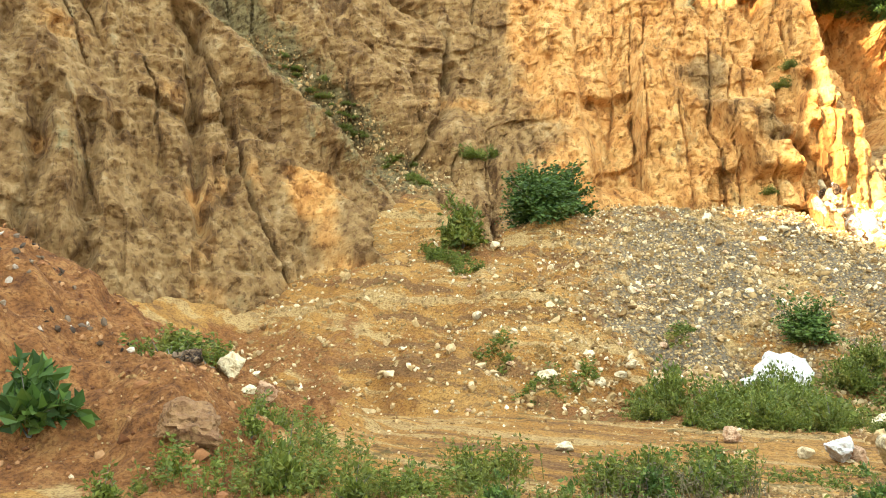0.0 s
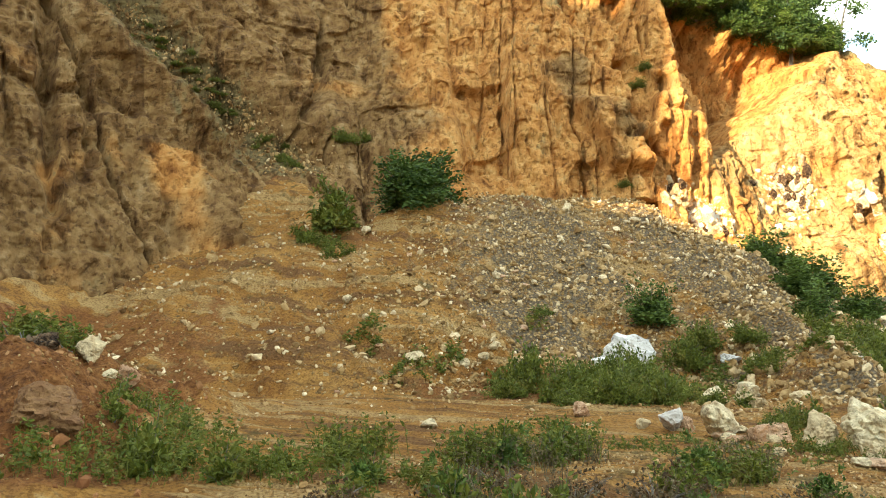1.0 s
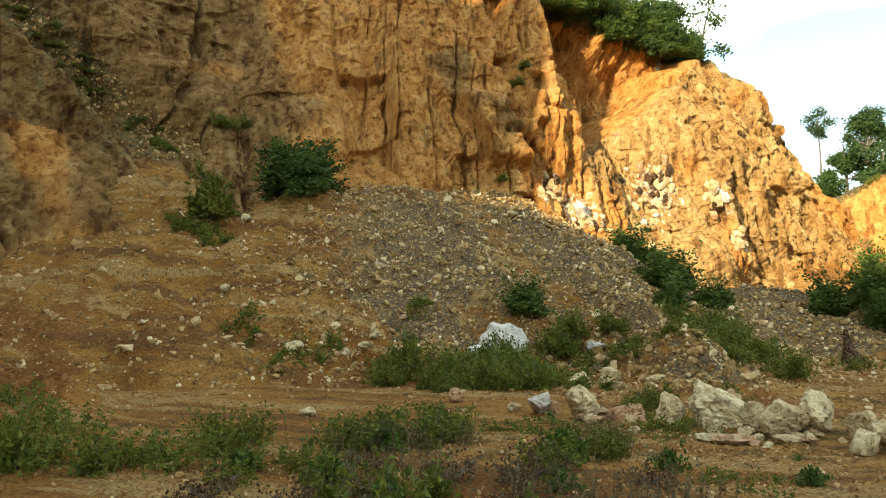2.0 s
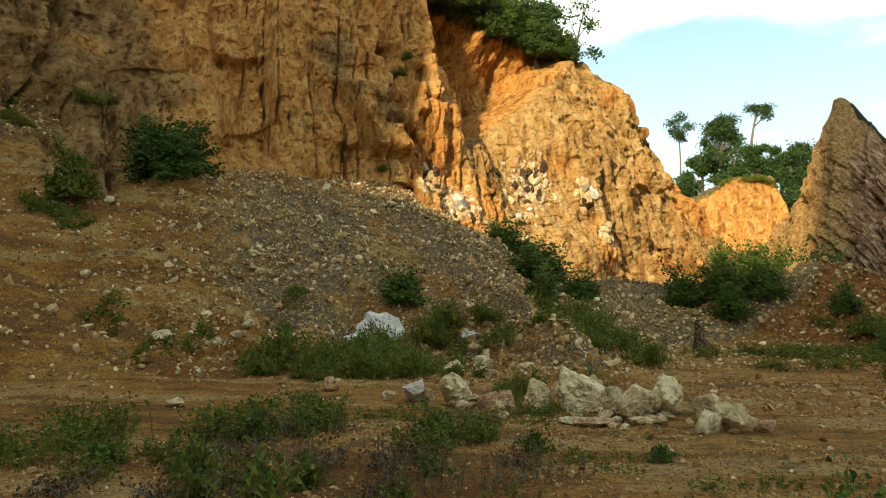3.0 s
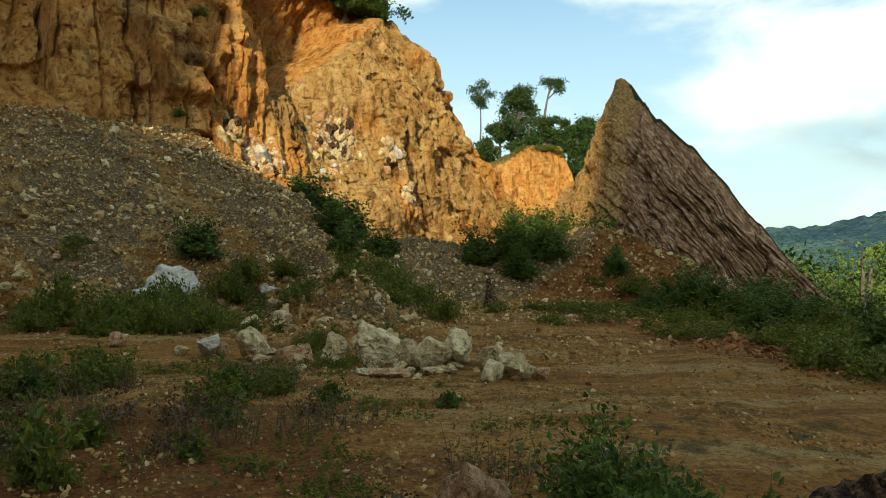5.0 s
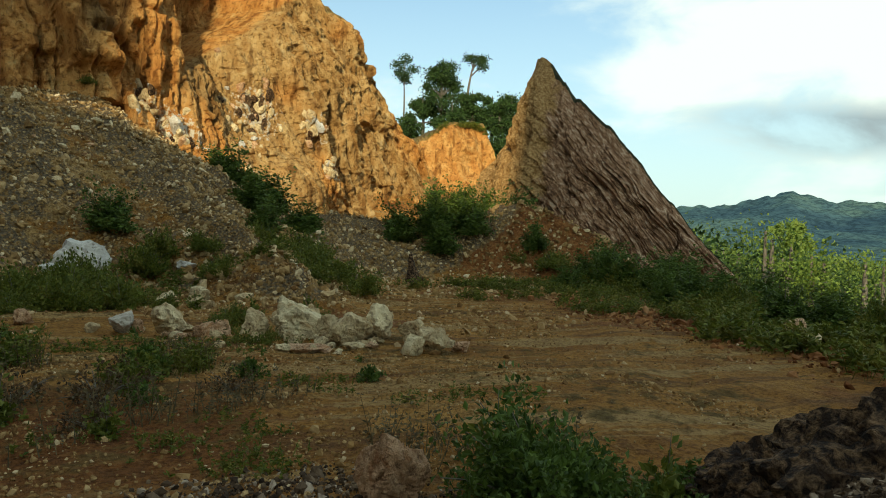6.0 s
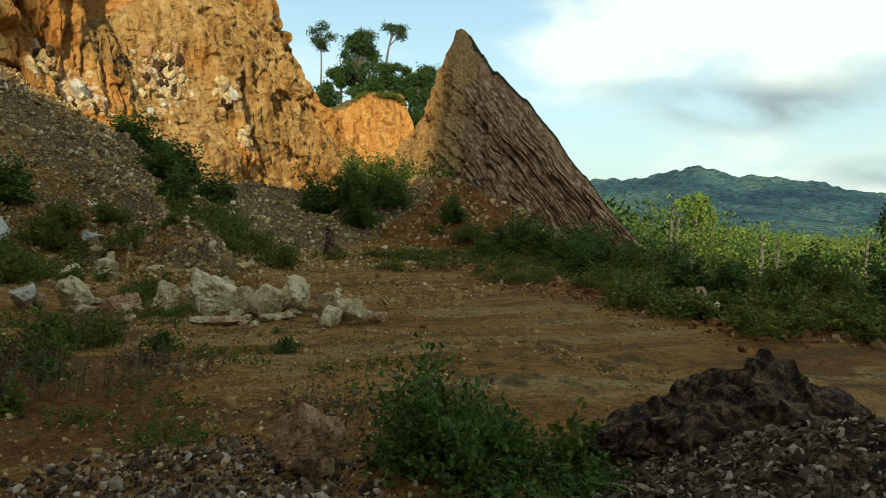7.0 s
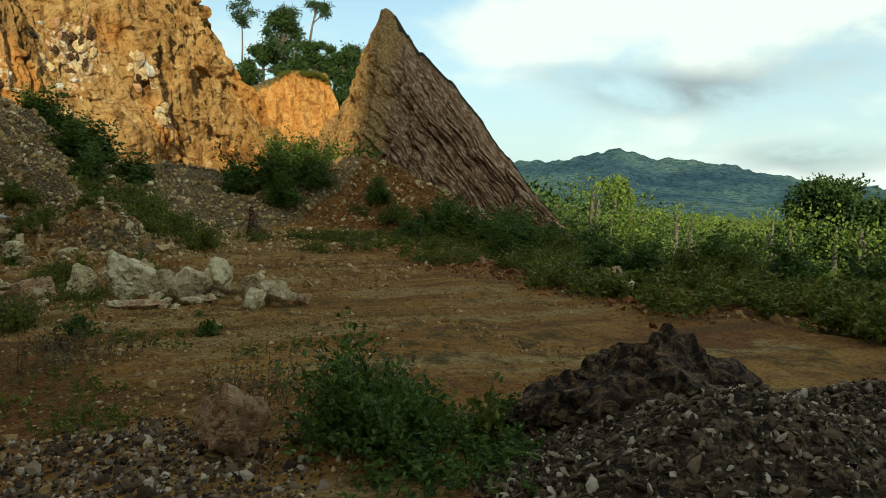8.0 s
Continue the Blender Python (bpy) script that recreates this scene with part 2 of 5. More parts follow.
def build_shale(nt, bsdf):
    """Dark brown bedded rock of the pinnacle, with slanting strata."""
    co = coords(nt)
    tc = nt.nodes.new("ShaderNodeTexCoord")
    tilt = nt.nodes.new("ShaderNodeMapping")
    tilt.inputs["Rotation"].default_value = (radians(-47), 0, 0)
    nt.links.new(tc.outputs["Object"], tilt.inputs["Vector"])
    mp = nt.nodes.new("ShaderNodeMapping")
    mp.inputs["Scale"].default_value = (2.2, 1.1, 8.5)
    nt.links.new(tilt.outputs[0], mp.inputs["Vector"])
    beds = noise_node(nt, 1.0, 9, 0.72, mp.outputs[0], 0.15)
    mid = noise_node(nt, 0.8, 6, 0.6, co)
    fine = noise_node(nt, 5.0, 6, 0.7, co)
    zr, zg, zb = attribute(nt, "zone")[:3]
    c = ramp(nt, beds, [(0.36, (0.070, 0.034, 0.018)), (0.45, (0.235, 0.118, 0.058)), (0.53, (0.40, 0.222, 0.120)), (0.64, (0.72, 0.52, 0.35))])
    # Ochre of the left flank, brightened to carry weak sunlight in its colour.
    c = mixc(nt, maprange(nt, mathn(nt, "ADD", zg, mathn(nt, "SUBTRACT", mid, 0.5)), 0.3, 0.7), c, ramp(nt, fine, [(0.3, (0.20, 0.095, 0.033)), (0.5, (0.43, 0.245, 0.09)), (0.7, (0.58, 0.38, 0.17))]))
    c = mixc(nt, maprange(nt, zb, 0.4, 0.7), c, (0.045, 0.05, 0.025))
    c = mixc(nt, maprange(nt, fine, 0.3, 0.7, 0.5, 0.0), c, mixc(nt, 1.0, c, (0.4, 0.37, 0.35), "MULTIPLY"))
    nt.links.new(c, bsdf.inputs["Base Color"])
    bsdf.inputs["Roughness"].default_value = 0.92
    bsdf.inputs["Specular IOR Level"].default_value = 0.15
    bump(nt, bsdf, mathn(nt, "ADD", beds, mathn(nt, "MULTIPLY", fine, 0.6)), 1.0, 0.2)


def rock_builder(dark, light, stain, scale=3.0, amount=0.5, lo=0.3, hi=0.62):
    def build(nt, bsdf):
        co = coords(nt)
        rnd = nt.nodes.new("ShaderNodeObjectInfo").outputs["Random"]
        a = noise_node(nt, scale, 7, 0.65, co, 0.5)
        b = noise_node(nt, scale * 2.3, 6, 0.62, co, 0.4)
        c = ramp(nt, a, [(lo, dark), (hi, light)])
        s = noise_node(nt, scale * 0.7, 5, 0.6, co, 1.0)
        c = mixc(nt, maprange(nt, s, 0.5 - 0.15 * amount, 0.68, 0, 0.85), c, stain)
        c = mixc(nt, maprange(nt, b, 0.34, 0.48, 0.75, 0.0), c, mixc(nt, 1.0, c, (0.34, 0.29, 0.24), "MULTIPLY"))
        c = mixc(nt, mathn(nt, "MULTIPLY", rnd, 0.75), c, mixc(nt, 1.0, c, (0.7, 0.6, 0.5), "MULTIPLY"))
        nt.links.new(c, bsdf.inputs["Base Color"])
        bsdf.inputs["Roughness"].default_value = 0.85
        bsdf.inputs["Specular IOR Level"].default_value = 0.25
        bump(nt, bsdf, mathn(nt, "ADD", a, mathn(nt, "MULTIPLY", b, 0.5)), 1.0, 0.16)
    return build


def stones_builder(stops):
    def build(nt, bsdf):
        g = nt.nodes.new("ShaderNodeNewGeometry")
        co = coords(nt)
        f = noise_node(nt, 9, 5, 0.7, co)
        c = ramp(nt, g.outputs["Random Per Island"], stops)
        c = mixc(nt, maprange(nt, f, 0.35, 0.65, 0.6, 0), c, mixc(nt, 1.0, c, (0.5, 0.42, 0.34), "MULTIPLY"))
        nt.links.new(c, bsdf.inputs["Base Color"])
        bsdf.inputs["Roughness"].default_value = 0.9
        bsdf.inputs["Specular IOR Level"].default_value = 0.2
        bump(nt, bsdf, f, 0.6, 0.03)
    return build


def leaf_builder(dark, light, warm):
    def build(nt, bsdf):
        g = nt.nodes.new("ShaderNodeNewGeometry")
        co = coords(nt)
        f = noise_node(nt, 1.7, 4, 0.6, co)
        c = mixc(nt, g.outputs["Random Per Island"], dark, light)
        c = mixc(nt, maprange(nt, f, 0.45, 0.75, 0, 0.6), c, warm)
        nt.links.new(c, bsdf.inputs["Base Color"])
        bsdf.inputs["Roughness"].default_value = 0.55
        bsdf.inputs["Specular IOR Level"].default_value = 0.25
        t = nt.nodes.new("ShaderNodeBsdfTranslucent")
        nt.links.new(c, t.inputs["Color"])
        ms = nt.nodes.new("ShaderNodeMixShader")
        ms.inputs[0].default_value = 0.25
        nt.links.new(bsdf.outputs[0], ms.inputs[1])
        nt.links.new(t.outputs[0], ms.inputs[2])
        nt.links.new(ms.outputs[0], nt.nodes["Material Output"].inputs["Surface"])
    return build


def bark_build(nt, bsdf):
    co = coords(nt, (1, 1, 0.25))
    n = noise_node(nt, 6, 6, 0.65, co)
    nt.links.new(ramp(nt, n, [(0.3, (0.07, 0.055, 0.04)), (0.7, (0.22, 0.19, 0.15))]), bsdf.inputs["Base Color"])
    bsdf.inputs["Roughness"].default_value = 0.9
    bump(nt, bsdf, n, 0.7, 0.05)


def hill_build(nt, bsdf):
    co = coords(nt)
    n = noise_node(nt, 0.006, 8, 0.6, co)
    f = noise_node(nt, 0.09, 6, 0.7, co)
    # Forest greens shifted to blue: distance haze put into the base colour.
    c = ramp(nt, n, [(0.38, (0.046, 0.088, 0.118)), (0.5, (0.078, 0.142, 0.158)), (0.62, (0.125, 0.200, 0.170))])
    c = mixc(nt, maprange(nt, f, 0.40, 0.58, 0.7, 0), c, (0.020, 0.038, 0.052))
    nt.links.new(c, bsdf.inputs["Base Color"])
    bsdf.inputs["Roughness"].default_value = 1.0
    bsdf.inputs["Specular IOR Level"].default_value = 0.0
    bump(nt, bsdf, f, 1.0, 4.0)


M_GROUND = material("quarry_soil", build_ground)
M_CLIFF = material("laterite_cliff", build_cliff)
M_SHALE = material("bedded_shale", build_shale)
M_WHITE = material("white_limestone", rock_builder((0.52, 0.48, 0.41), (0.86, 0.83, 0.75), (0.42, 0.34, 0.24), 2.4, 0.1))
M_PALE = material("pale_limestone", rock_builder((0.50, 0.37, 0.195), (0.90, 0.75, 0.46), (0.50, 0.29, 0.11), 3.0, 0.45))
M_PINK = material("pinkish_rock", rock_builder((0.48, 0.25, 0.115), (0.86, 0.58, 0.36), (0.54, 0.25, 0.10), 6.0, 0.3))
M_EARTH = material("red_earth_lump", rock_builder((0.17, 0.075, 0.028), (0.36, 0.19, 0.075), (0.22, 0.10, 0.04), 4.0, 0.6))
M_DARK = material("dark_ore_rock", rock_builder((0.026, 0.013, 0.006), (0.44, 0.27, 0.14), (0.07, 0.034, 0.014), 11.0, 0.4, 0.44, 0.64))
M_TALUS = material("talus_stones", stones_builder([(0.0, (0.225, 0.126, 0.044)), (0.5, (0.415, 0.256, 0.098)), (0.85, (0.62, 0.44, 0.220)), (1.0, (0.84, 0.68, 0.42))]))
M_PEBBLE = material("floor_pebbles", stones_builder([(0.0, (0.210, 0.105, 0.034)), (0.5, (0.400, 0.230, 0.082)), (0.9, (0.56, 0.37, 0.165)), (1.0, (0.76, 0.58, 0.34))]))
# Top stop raised: pale chips, and their glints put into the colour as well.
M_GRAVEL = material("dark_gravel", stones_builder([(0.0, (0.030, 0.017, 0.009)), (0.5, (0.115, 0.072, 0.040)), (0.82, (0.27, 0.185, 0.112)), (1.0, (0.62, 0.50, 0.37))]))
M_BUSH = material("dark_bush_leaves", leaf_builder((0.024, 0.050, 0.010), (0.085, 0.140, 0.022), (0.105, 0.130, 0.020)))
M_WEED = material("weed_leaves", leaf_builder((0.061, 0.085, 0.010), (0.176, 0.188, 0.025), (0.257, 0.182, 0.038)))
M_LEAFY = material("leafy_bush_leaves", leaf_builder((0.034, 0.062, 0.010), (0.125, 0.185, 0.030), (0.150, 0.175, 0.030)))
M_CLOD = material("red_clods", stones_builder([(0.0, (0.156, 0.054, 0.018)), (0.6, (0.324, 0.135, 0.045)), (1.0, (0.456, 0.238, 0.100))]))
M_RUSSET = material("russet_stems", leaf_builder((0.05, 0.028, 0.012), (0.15, 0.085, 0.035), (0.10, 0.10, 0.025)))
M_DRY = material("dry_stems", leaf_builder((0.09, 0.065, 0.03), (0.20, 0.15, 0.07), (0.16, 0.12, 0.05)))
M_TREE = material("tree_leaves", leaf_builder((0.018, 0.042, 0.012), (0.075, 0.135, 0.034), (0.085, 0.120, 0.030)))
M_VALLEY = material("valley_leaves", leaf_builder((0.070, 0.130, 0.022), (0.210, 0.285, 0.055), (0.260, 0.300, 0.058)))
M_BARK = material("bark", bark_build)
M_HILL = material("hazed_forest", hill_build)


# ---------------------------------------------------------------- mesh helpers
def mesh_from(name, verts, faces, mat, flat=False, zone=None):
    me = bpy.data.meshes.new(name)
    verts = np.asarray(verts, dtype=np.float64)
    if isinstance(faces, np.ndarray):
        n, k = faces.shape
        me.vertices.add(len(verts))
        me.vertices.foreach_set("co", verts.ravel())
        me.loops.add(n * k)
        me.loops.foreach_set("vertex_index", faces.ravel().astype(np.int32))
        me.polygons.add(n)
        me.polygons.foreach_set("loop_start", (np.arange(n) * k).astype(np.int32))
        me.polygons.foreach_set("loop_total", np.full(n, k, np.int32))
        me.update(calc_edges=True)
    else:
        me.from_pydata([tuple(v) for v in verts], [], faces)
    me.polygons.foreach_set("use_smooth", np.full(len(me.polygons), not flat))
    if zone is not None:
        a = me.color_attributes.new("zone", "FLOAT_COLOR", "POINT")
        a.data.foreach_set("color", np.concatenate([zone, np.ones((len(zone), 1))], 1).ravel())
    me.materials.append(mat)
    me.update()
    return me


def grid_faces(rows, cols, wrap=False):
    r, c = np.meshgrid(np.arange(rows - 1), np.arange(cols if wrap else cols - 1), indexing="ij")
    r, c = r.ravel(), c.ravel()
    d = (c + 1) % cols
    return np.stack([r * cols + c, r * cols + d, (r + 1) * cols + d, (r + 1) * cols + c], 1)


def part(name, me, parent, label=""):
    ob = new(name, me)
    ob.parent = parent
    if label:
        tagged(ob, label)
    return ob


def spline(points, n):
    """n points at even steps of length along a smooth curve through the given ones, and the length so far."""
    p = np.array(points, float)
    q = np.vstack([2 * p[0] - p[1], p, 2 * p[-1] - p[-2]])
    out = []
    for i in range(len(p) - 1):
        a, b, c, d = q[i:i + 4]
        t = np.linspace(0, 1, 60, endpoint=False)[:, None]
        out.append(0.5 * (2 * b + (c - a) * t + (2 * a - 5 * b + 4 * c - d) * t ** 2 + (3 * b - a - 3 * c + d) * t ** 3))
    out = np.vstack([*out, p[-1:]])
    s = np.concatenate([[0], np.cumsum(np.linalg.norm(np.diff(out[:, :2], axis=0), axis=1))])
    u = np.linspace(0, s[-1], n)
    return np.stack([np.interp(u, s, out[:, k]) for k in range(p.shape[1])], 1), u


# ---------------------------------------------------------------- plan of the quarry
CLIFF_BASE = [(-52, -22, 5.0), (-40, 0, 6.0), (-29, 17, 6.5), (-17.5, 26.5, 4.5), (-8.4, 31.2, 2.4), (-3.7, 35.8, 4.8), (2.0, 39.5, 7.0), (8.0, 39.4, 8.7),
              (18.5, 38.8, 8.2), (24.7, 39.0, 5.7), (35.7, 41.5, 3.4), (44.0, 43.4, 5.2), (51.2, 44.4, 6.9)]
CLIFF_TOP = [(-66, -16, 34), (-54, 8, 36), (-40, 27, 34), (-24, 38, 31), (-14, 43, 29), (-7.0, 47, 28), (2.5, 50, 27.5), (10.5, 49, 27),
             (20.5, 47.0, 25.8), (27.0, 46.0, 24.5), (37.3, 46.0, 21.9), (44.0, 45.3, 16.0), (51.8, 45.4, 8.0)]
TALUS_CREST = [(1.5, 34.5, 6.7), (5.6, 33.6, 7.9), (11.0, 34.3, 8.4), (15.9, 33.4, 7.8), (16.0, 29.3, 5.2), (15.8, 24.7, 3.4), (14.2, 18.8, 1.7), (12.7, 15.0, 0.6)]
RED_BANK = [(-22, 20, 5.8), (-10.5, 17.2, 4.5), (-8.4, 16.0, 3.1), (-6.5, 14.7, 2.0), (-4.8, 13.3, 1.2), (-3.6, 10.5, 0.5)]
SPOIL = [(29.5, 25.5, 2.6), (34.4, 22.6, 4.4), (35.5, 18.5, 2.6)]
FAN = [(-1.4, 39.4, 9.9), (0.3, 36.4, 8.0), (0.6, 33.4, 5.9), (-1.5, 30.0, 3.4), (-4.0, 27.0, 1.7), (-4.5, 24.0, 0.7)]
BANK_2 = [(20.5, 31.0, 3.4), (23.5, 27.0, 2.2), (26.0, 23.0, 0.5)]
BANK_3 = [(20.5, 31.5, 3.6), (26.3, 29.0, 3.3), (31.5, 28.0, 3.2), (36.0, 29.0, 3.0)]


def ridge_height(x, y, line, slope):
    best = np.full(np.shape(x), -1e3)
    near = np.full(np.shape(x), 1e3)
    for (ax, ay, az), (bx, by, bz) in zip(line, line[1:]):
        dx, dy = bx - ax, by - ay
        t = np.clip(((x - ax) * dx + (y - ay) * dy) / (dx * dx + dy * dy), 0, 1)
        d = np.hypot(x - ax - t * dx, y - ay - t * dy)
        best = np.maximum(best, az + t * (bz - az) - slope * d)
        near = np.minimum(near, d)
    return best, near


def ground_parts(x, y):
    x, y = np.asarray(x, float), np.asarray(y, float)
    r = np.hypot(x, y)
    az = np.degrees(np.arctan2(x, y))
    floor = 0.10 * fbm(x * 0.13, y * 0.13, 0, 11) + 0.045 * fbm(x * 0.9, y * 0.9, 0, 12) + 0.02 * np.exp(-np.hypot(x, y) / 14) * fbm(x * 4.2, y * 4.2, 0, 15, 3)
    out = smooth(az, 58, 76) * (1 - smooth(az, 150, 170))
    floor = floor - out * (0.6 * smooth(r, 20, 40) + 5.0 * smooth(r, 40, 64) + 4.5 * smooth(r, 60, 160))
    floor = floor - smooth(az, 75, 84) * (1 - smooth(az, 150, 170)) * 1.7 * smooth(r, 19, 33)
    floor = floor + smooth(r, 600, 1400) * 4
    rough = 0.35 * fbm(x * 0.45, y * 0.45, 0, 13) + 0.12 * fbm(x * 1.9, y * 1.9, 0, 14)
    tal, td = ridge_height(x, y, TALUS_CREST, 0.60)
    apron, ad = ridge_height(x, y, CLIFF_BASE, 0.62)
    bank, bd = ridge_height(x, y, RED_BANK, 0.55)
    spoil, sd = ridge_height(x, y, SPOIL, 0.72)
    bank2 = np.maximum(ridge_height(x, y, BANK_2, 0.5)[0], ridge_height(x, y, BANK_3, 0.5)[0])
    fan, fd = ridge_height(x, y, FAN, 0.56)
    apron = smax(apron + 0.7, fan, 0.6)
    return r, az, floor, rough, tal, apron, bank, spoil, bank2


def ground_z(x, y):
    r, az, floor, rough, tal, apron, bank, spoil, bank2 = ground_parts(x, y)
    rel = np.maximum.reduce([tal, apron, bank, spoil, bank2])
    z = floor
    for h in (tal, apron, bank, spoil, bank2):
        z = smax(z, h + (1.5 if h is bank else 1.15 if h is tal else 0.8) * rough, 0.35)
    # washed-out hollows in the foot of the scree
    for px, py, pr, pd in ((6.9, 23.2, 1.0, 1.0), (9.8, 22.9, 1.3, 1.1), (7.6, 29.5, 0.8, 0.5), (12.5, 24.8, 1.0, 0.6), (3.4, 29.0, 1.2, 0.4), (-3.2, 24.0, 1.6, 0.4), (-0.6, 22.0, 1.5, 0.35)):
        z = z - pd * np.exp(-(((x - px) / pr) ** 2 + ((y - py) / (pr * 0.8)) ** 2))
    # foot of the near rubble bank
    z = smax(z, 0.55 - 0.30 * np.hypot((x - 1.2) / 1.6, (y + 0.2)), 0.2)
    return z - 0.15


def gz(x, y):
    return float(ground_z(np.array([x]), np.array([y]))[0])


def build_ground_sheet():
    az = np.radians(np.concatenate([np.arange(-48, 112, 0.24), np.arange(112, 312, 2.5)]))
    rr = np.concatenate([[0.01], np.geomspace(1.2, 62, 300), np.geomspace(63.5, 4200, 70)])
    R, A = np.meshgrid(rr, az, indexing="ij")
    x, y = R * np.sin(A), R * np.cos(A)
    x, y = np.concatenate([[0.0], x.ravel()]), np.concatenate([[0.0], y.ravel()])
    z = ground_z(x, y)
    r, azd, floor, rough, tal, apron, bank, spoil, bank2 = ground_parts(x, y)
    grey = smooth(tal - np.maximum(bank, floor), -0.3, 0.5) * (0.22 + 0.7 * smooth(x - 0.3 * (y - 20), 0, 9))
    grey = grey * (0.45 + 0.55 * smooth(fbm(x * 0.4 + 0.25 * y, y * 0.22, 0, 32, 3), -0.35, 0.25))
    grey = np.maximum(grey, 0.75 * smooth(bank2 - floor, -0.2, 0.4))
    redz = np.maximum(smooth(bank - floor, -0.4, 0.3), 0.95 * smooth(spoil - floor, 0.0, 0.6))
    redz = np.maximum(redz, 0.75 * np.exp(-(((x - 3.0) / 3.2) ** 2 + ((y - 6.5) / 3.0) ** 2)))
    redz = np.maximum(redz, 0.6 * smooth(fbm(x * 0.25, y * 0.25, 0, 21), 0.1, 0.5))
    green = smooth(r, 16, 24) * smooth(azd, 62, 74) + 0.45 * smooth(fbm(x * 0.3, y * 0.3, 0, 31), -0.1, 0.5)
    green = green + smooth(r, 40, 60) * smooth(azd, 55, 65)
    zone = np.clip(np.stack([grey, redz * (1 - grey), np.minimum(green, 1) * (1 - grey * 0.7)], 1), 0, 1)
    n = len(az)
    f = grid_faces(len(rr), n, True) + 1
    v = np.stack([x, y, z], 1)
    me = mesh_from("ground", v, f[:, ::-1].copy(), M_GROUND, zone=zone)
    ob = new("ground", me)
    tagged(ob, "uneven ochre quarry floor with scree slopes and red soil banks", "ground", kind="structure")
    return ob


FACES = {}


def on_face(name, x, z):
    """The place on a rock face at x and height z."""
    hit = FACES[name].ray_cast(Vector((x * 0.6, 15, z)), Vector((x * 0.4, 26, 0)).normalized())[0]
    return hit if hit is not None else Vector((x, 41, z))


def sheet(name, base, top, nu, nv, relief, zones, mat, back=14.0, sunk=2.5, lean=1.0, rise=0.10, inner=None):
    """A rock face between a foot line and a crest line, with its relief, and the ground that runs on behind its crest."""
    both, s = spline([(*b, *t) for b, t in zip(base, top)], nu * 4)
    if inner is not None:
        load = np.concatenate([[0], np.cumsum(np.where(both[1:, 0] < inner, 0.25, 1.0))])
        pick = np.linspace(0, load[-1], nu)
        both = np.stack([np.interp(pick, load, both[:, k]) for k in range(6)], 1)
        s = np.interp(pick, load, s)
    else:
        both, s = both[::4], s[::4]
    b, t = both[:, :3], both[:, 3:]
    tang = np.gradient(b[:, :2], axis=0)
    tang /= np.linalg.norm(tang, axis=1)[:, None]
    nrm = np.stack([tang[:, 1], -tang[:, 0]], 1)
    v = np.linspace(0, 1, nv)
    t = t.copy()
    t[:, 2] += 0.28 * fbm(s * 0.9, s * 0 + nu, 0, 88, 4) * np.minimum(1, (t[:, 2] - b[:, 2]) / 6)
    low = b - np.array([0, 0, sunk])
    low[:, :2] += nrm * sunk * 0.4
    V, S = np.meshgrid(v, s, indexing="ij")
    prof = V ** lean
    P = low[None] + (t - low)[None] * np.stack([prof, prof, V], -1)
    Z = P[..., 2]
    d = relief(S, Z, V, P)
    P = P.copy()
    P[..., 0] += nrm[None, :, 0] * d
    P[..., 1] += nrm[None, :, 1] * d
    P[..., 2] += 0.25 * d * (1 - V) * V
    zone = zones(S, Z, V, P)
    rows = [P]
    zs = [zone]
    for k in (0.25, 1.0, 2.5, 5.0, back):
        q = P[-1:].copy()
        q[..., :2] -= nrm[None] * k
        q[..., 2] += (rise * k if back > 8 else -0.85 * k) + 0.3 * fbm(q[..., 0] * 0.3, q[..., 1] * 0.3, 0, 77)
        rows.append(q)
        zs.append(np.tile(np.array([0, 0, 1.0]), (1, nu, 1)))
    V3 = np.concatenate(rows).reshape(-1, 3)
    Z3 = np.concatenate(zs).reshape(-1, 3)
    faces = grid_faces(nv + 5, nu)
    me = mesh_from(name, V3, faces, mat, flat=True, zone=np.clip(Z3, 0, 1))
    FACES[name] = BVHTree.FromPolygons(V3.tolist(), faces.tolist())
    return new(name, me)


def groove(n, width=0.1):
    return np.exp(-(n / width) ** 2)


def cut_along(x, z, line, width):
    """1 on a crooked line down the face, falling off to 0 at its width."""
    best = np.full(np.shape(x), 9.0)
    for (ax, az), (bx, bz) in zip(line, line[1:]):
        dx, dz = bx - ax, bz - az
        t = np.clip(((x - ax) * dx + (z - az) * dz) / (dx * dx + dz * dz), 0, 1)
        best = np.minimum(best, np.hypot(x - ax - t * dx, z - az - t * dz))
    return np.clip(1 - best / width, 0, 1)


RILLS = [([(-13.3, 19.0), (-13.0, 15.9), (-12.0, 12.1), (-11.4, 9.0), (-10.5, 6.6)], 0.42, 0.9), ([(-11.1, 14.8), (-10.6, 12.0), (-9.8, 9.0)], 0.3, 0.7),
         ([(-15.9, 12.0), (-15.1, 8.6), (-14.2, 4.0)], 0.5, 1.1), ([(-14.4, 13.6), (-12.6, 12.6)], 0.3, 0.5), ([(-17.6, 12.6), (-16.8, 7.8), (-16.6, 4.6)], 0.4, 0.7),
         ([(-10.9, 13.0), (-11.9, 12.5)], 0.3, 0.6), ([(0.6, 19.5), (0.2, 16.0), (-0.6, 13.8)], 0.5, 1.0), ([(-1.6, 18.5), (-1.3, 15.6)], 0.3, 0.6),
         ([(11.5, 16.9), (11.4, 14.2)], 0.3, 0.7), ([(-7.6, 10.2), (-7.1, 7.5), (-5.4, 4.2)], 0.3, 0.5)]
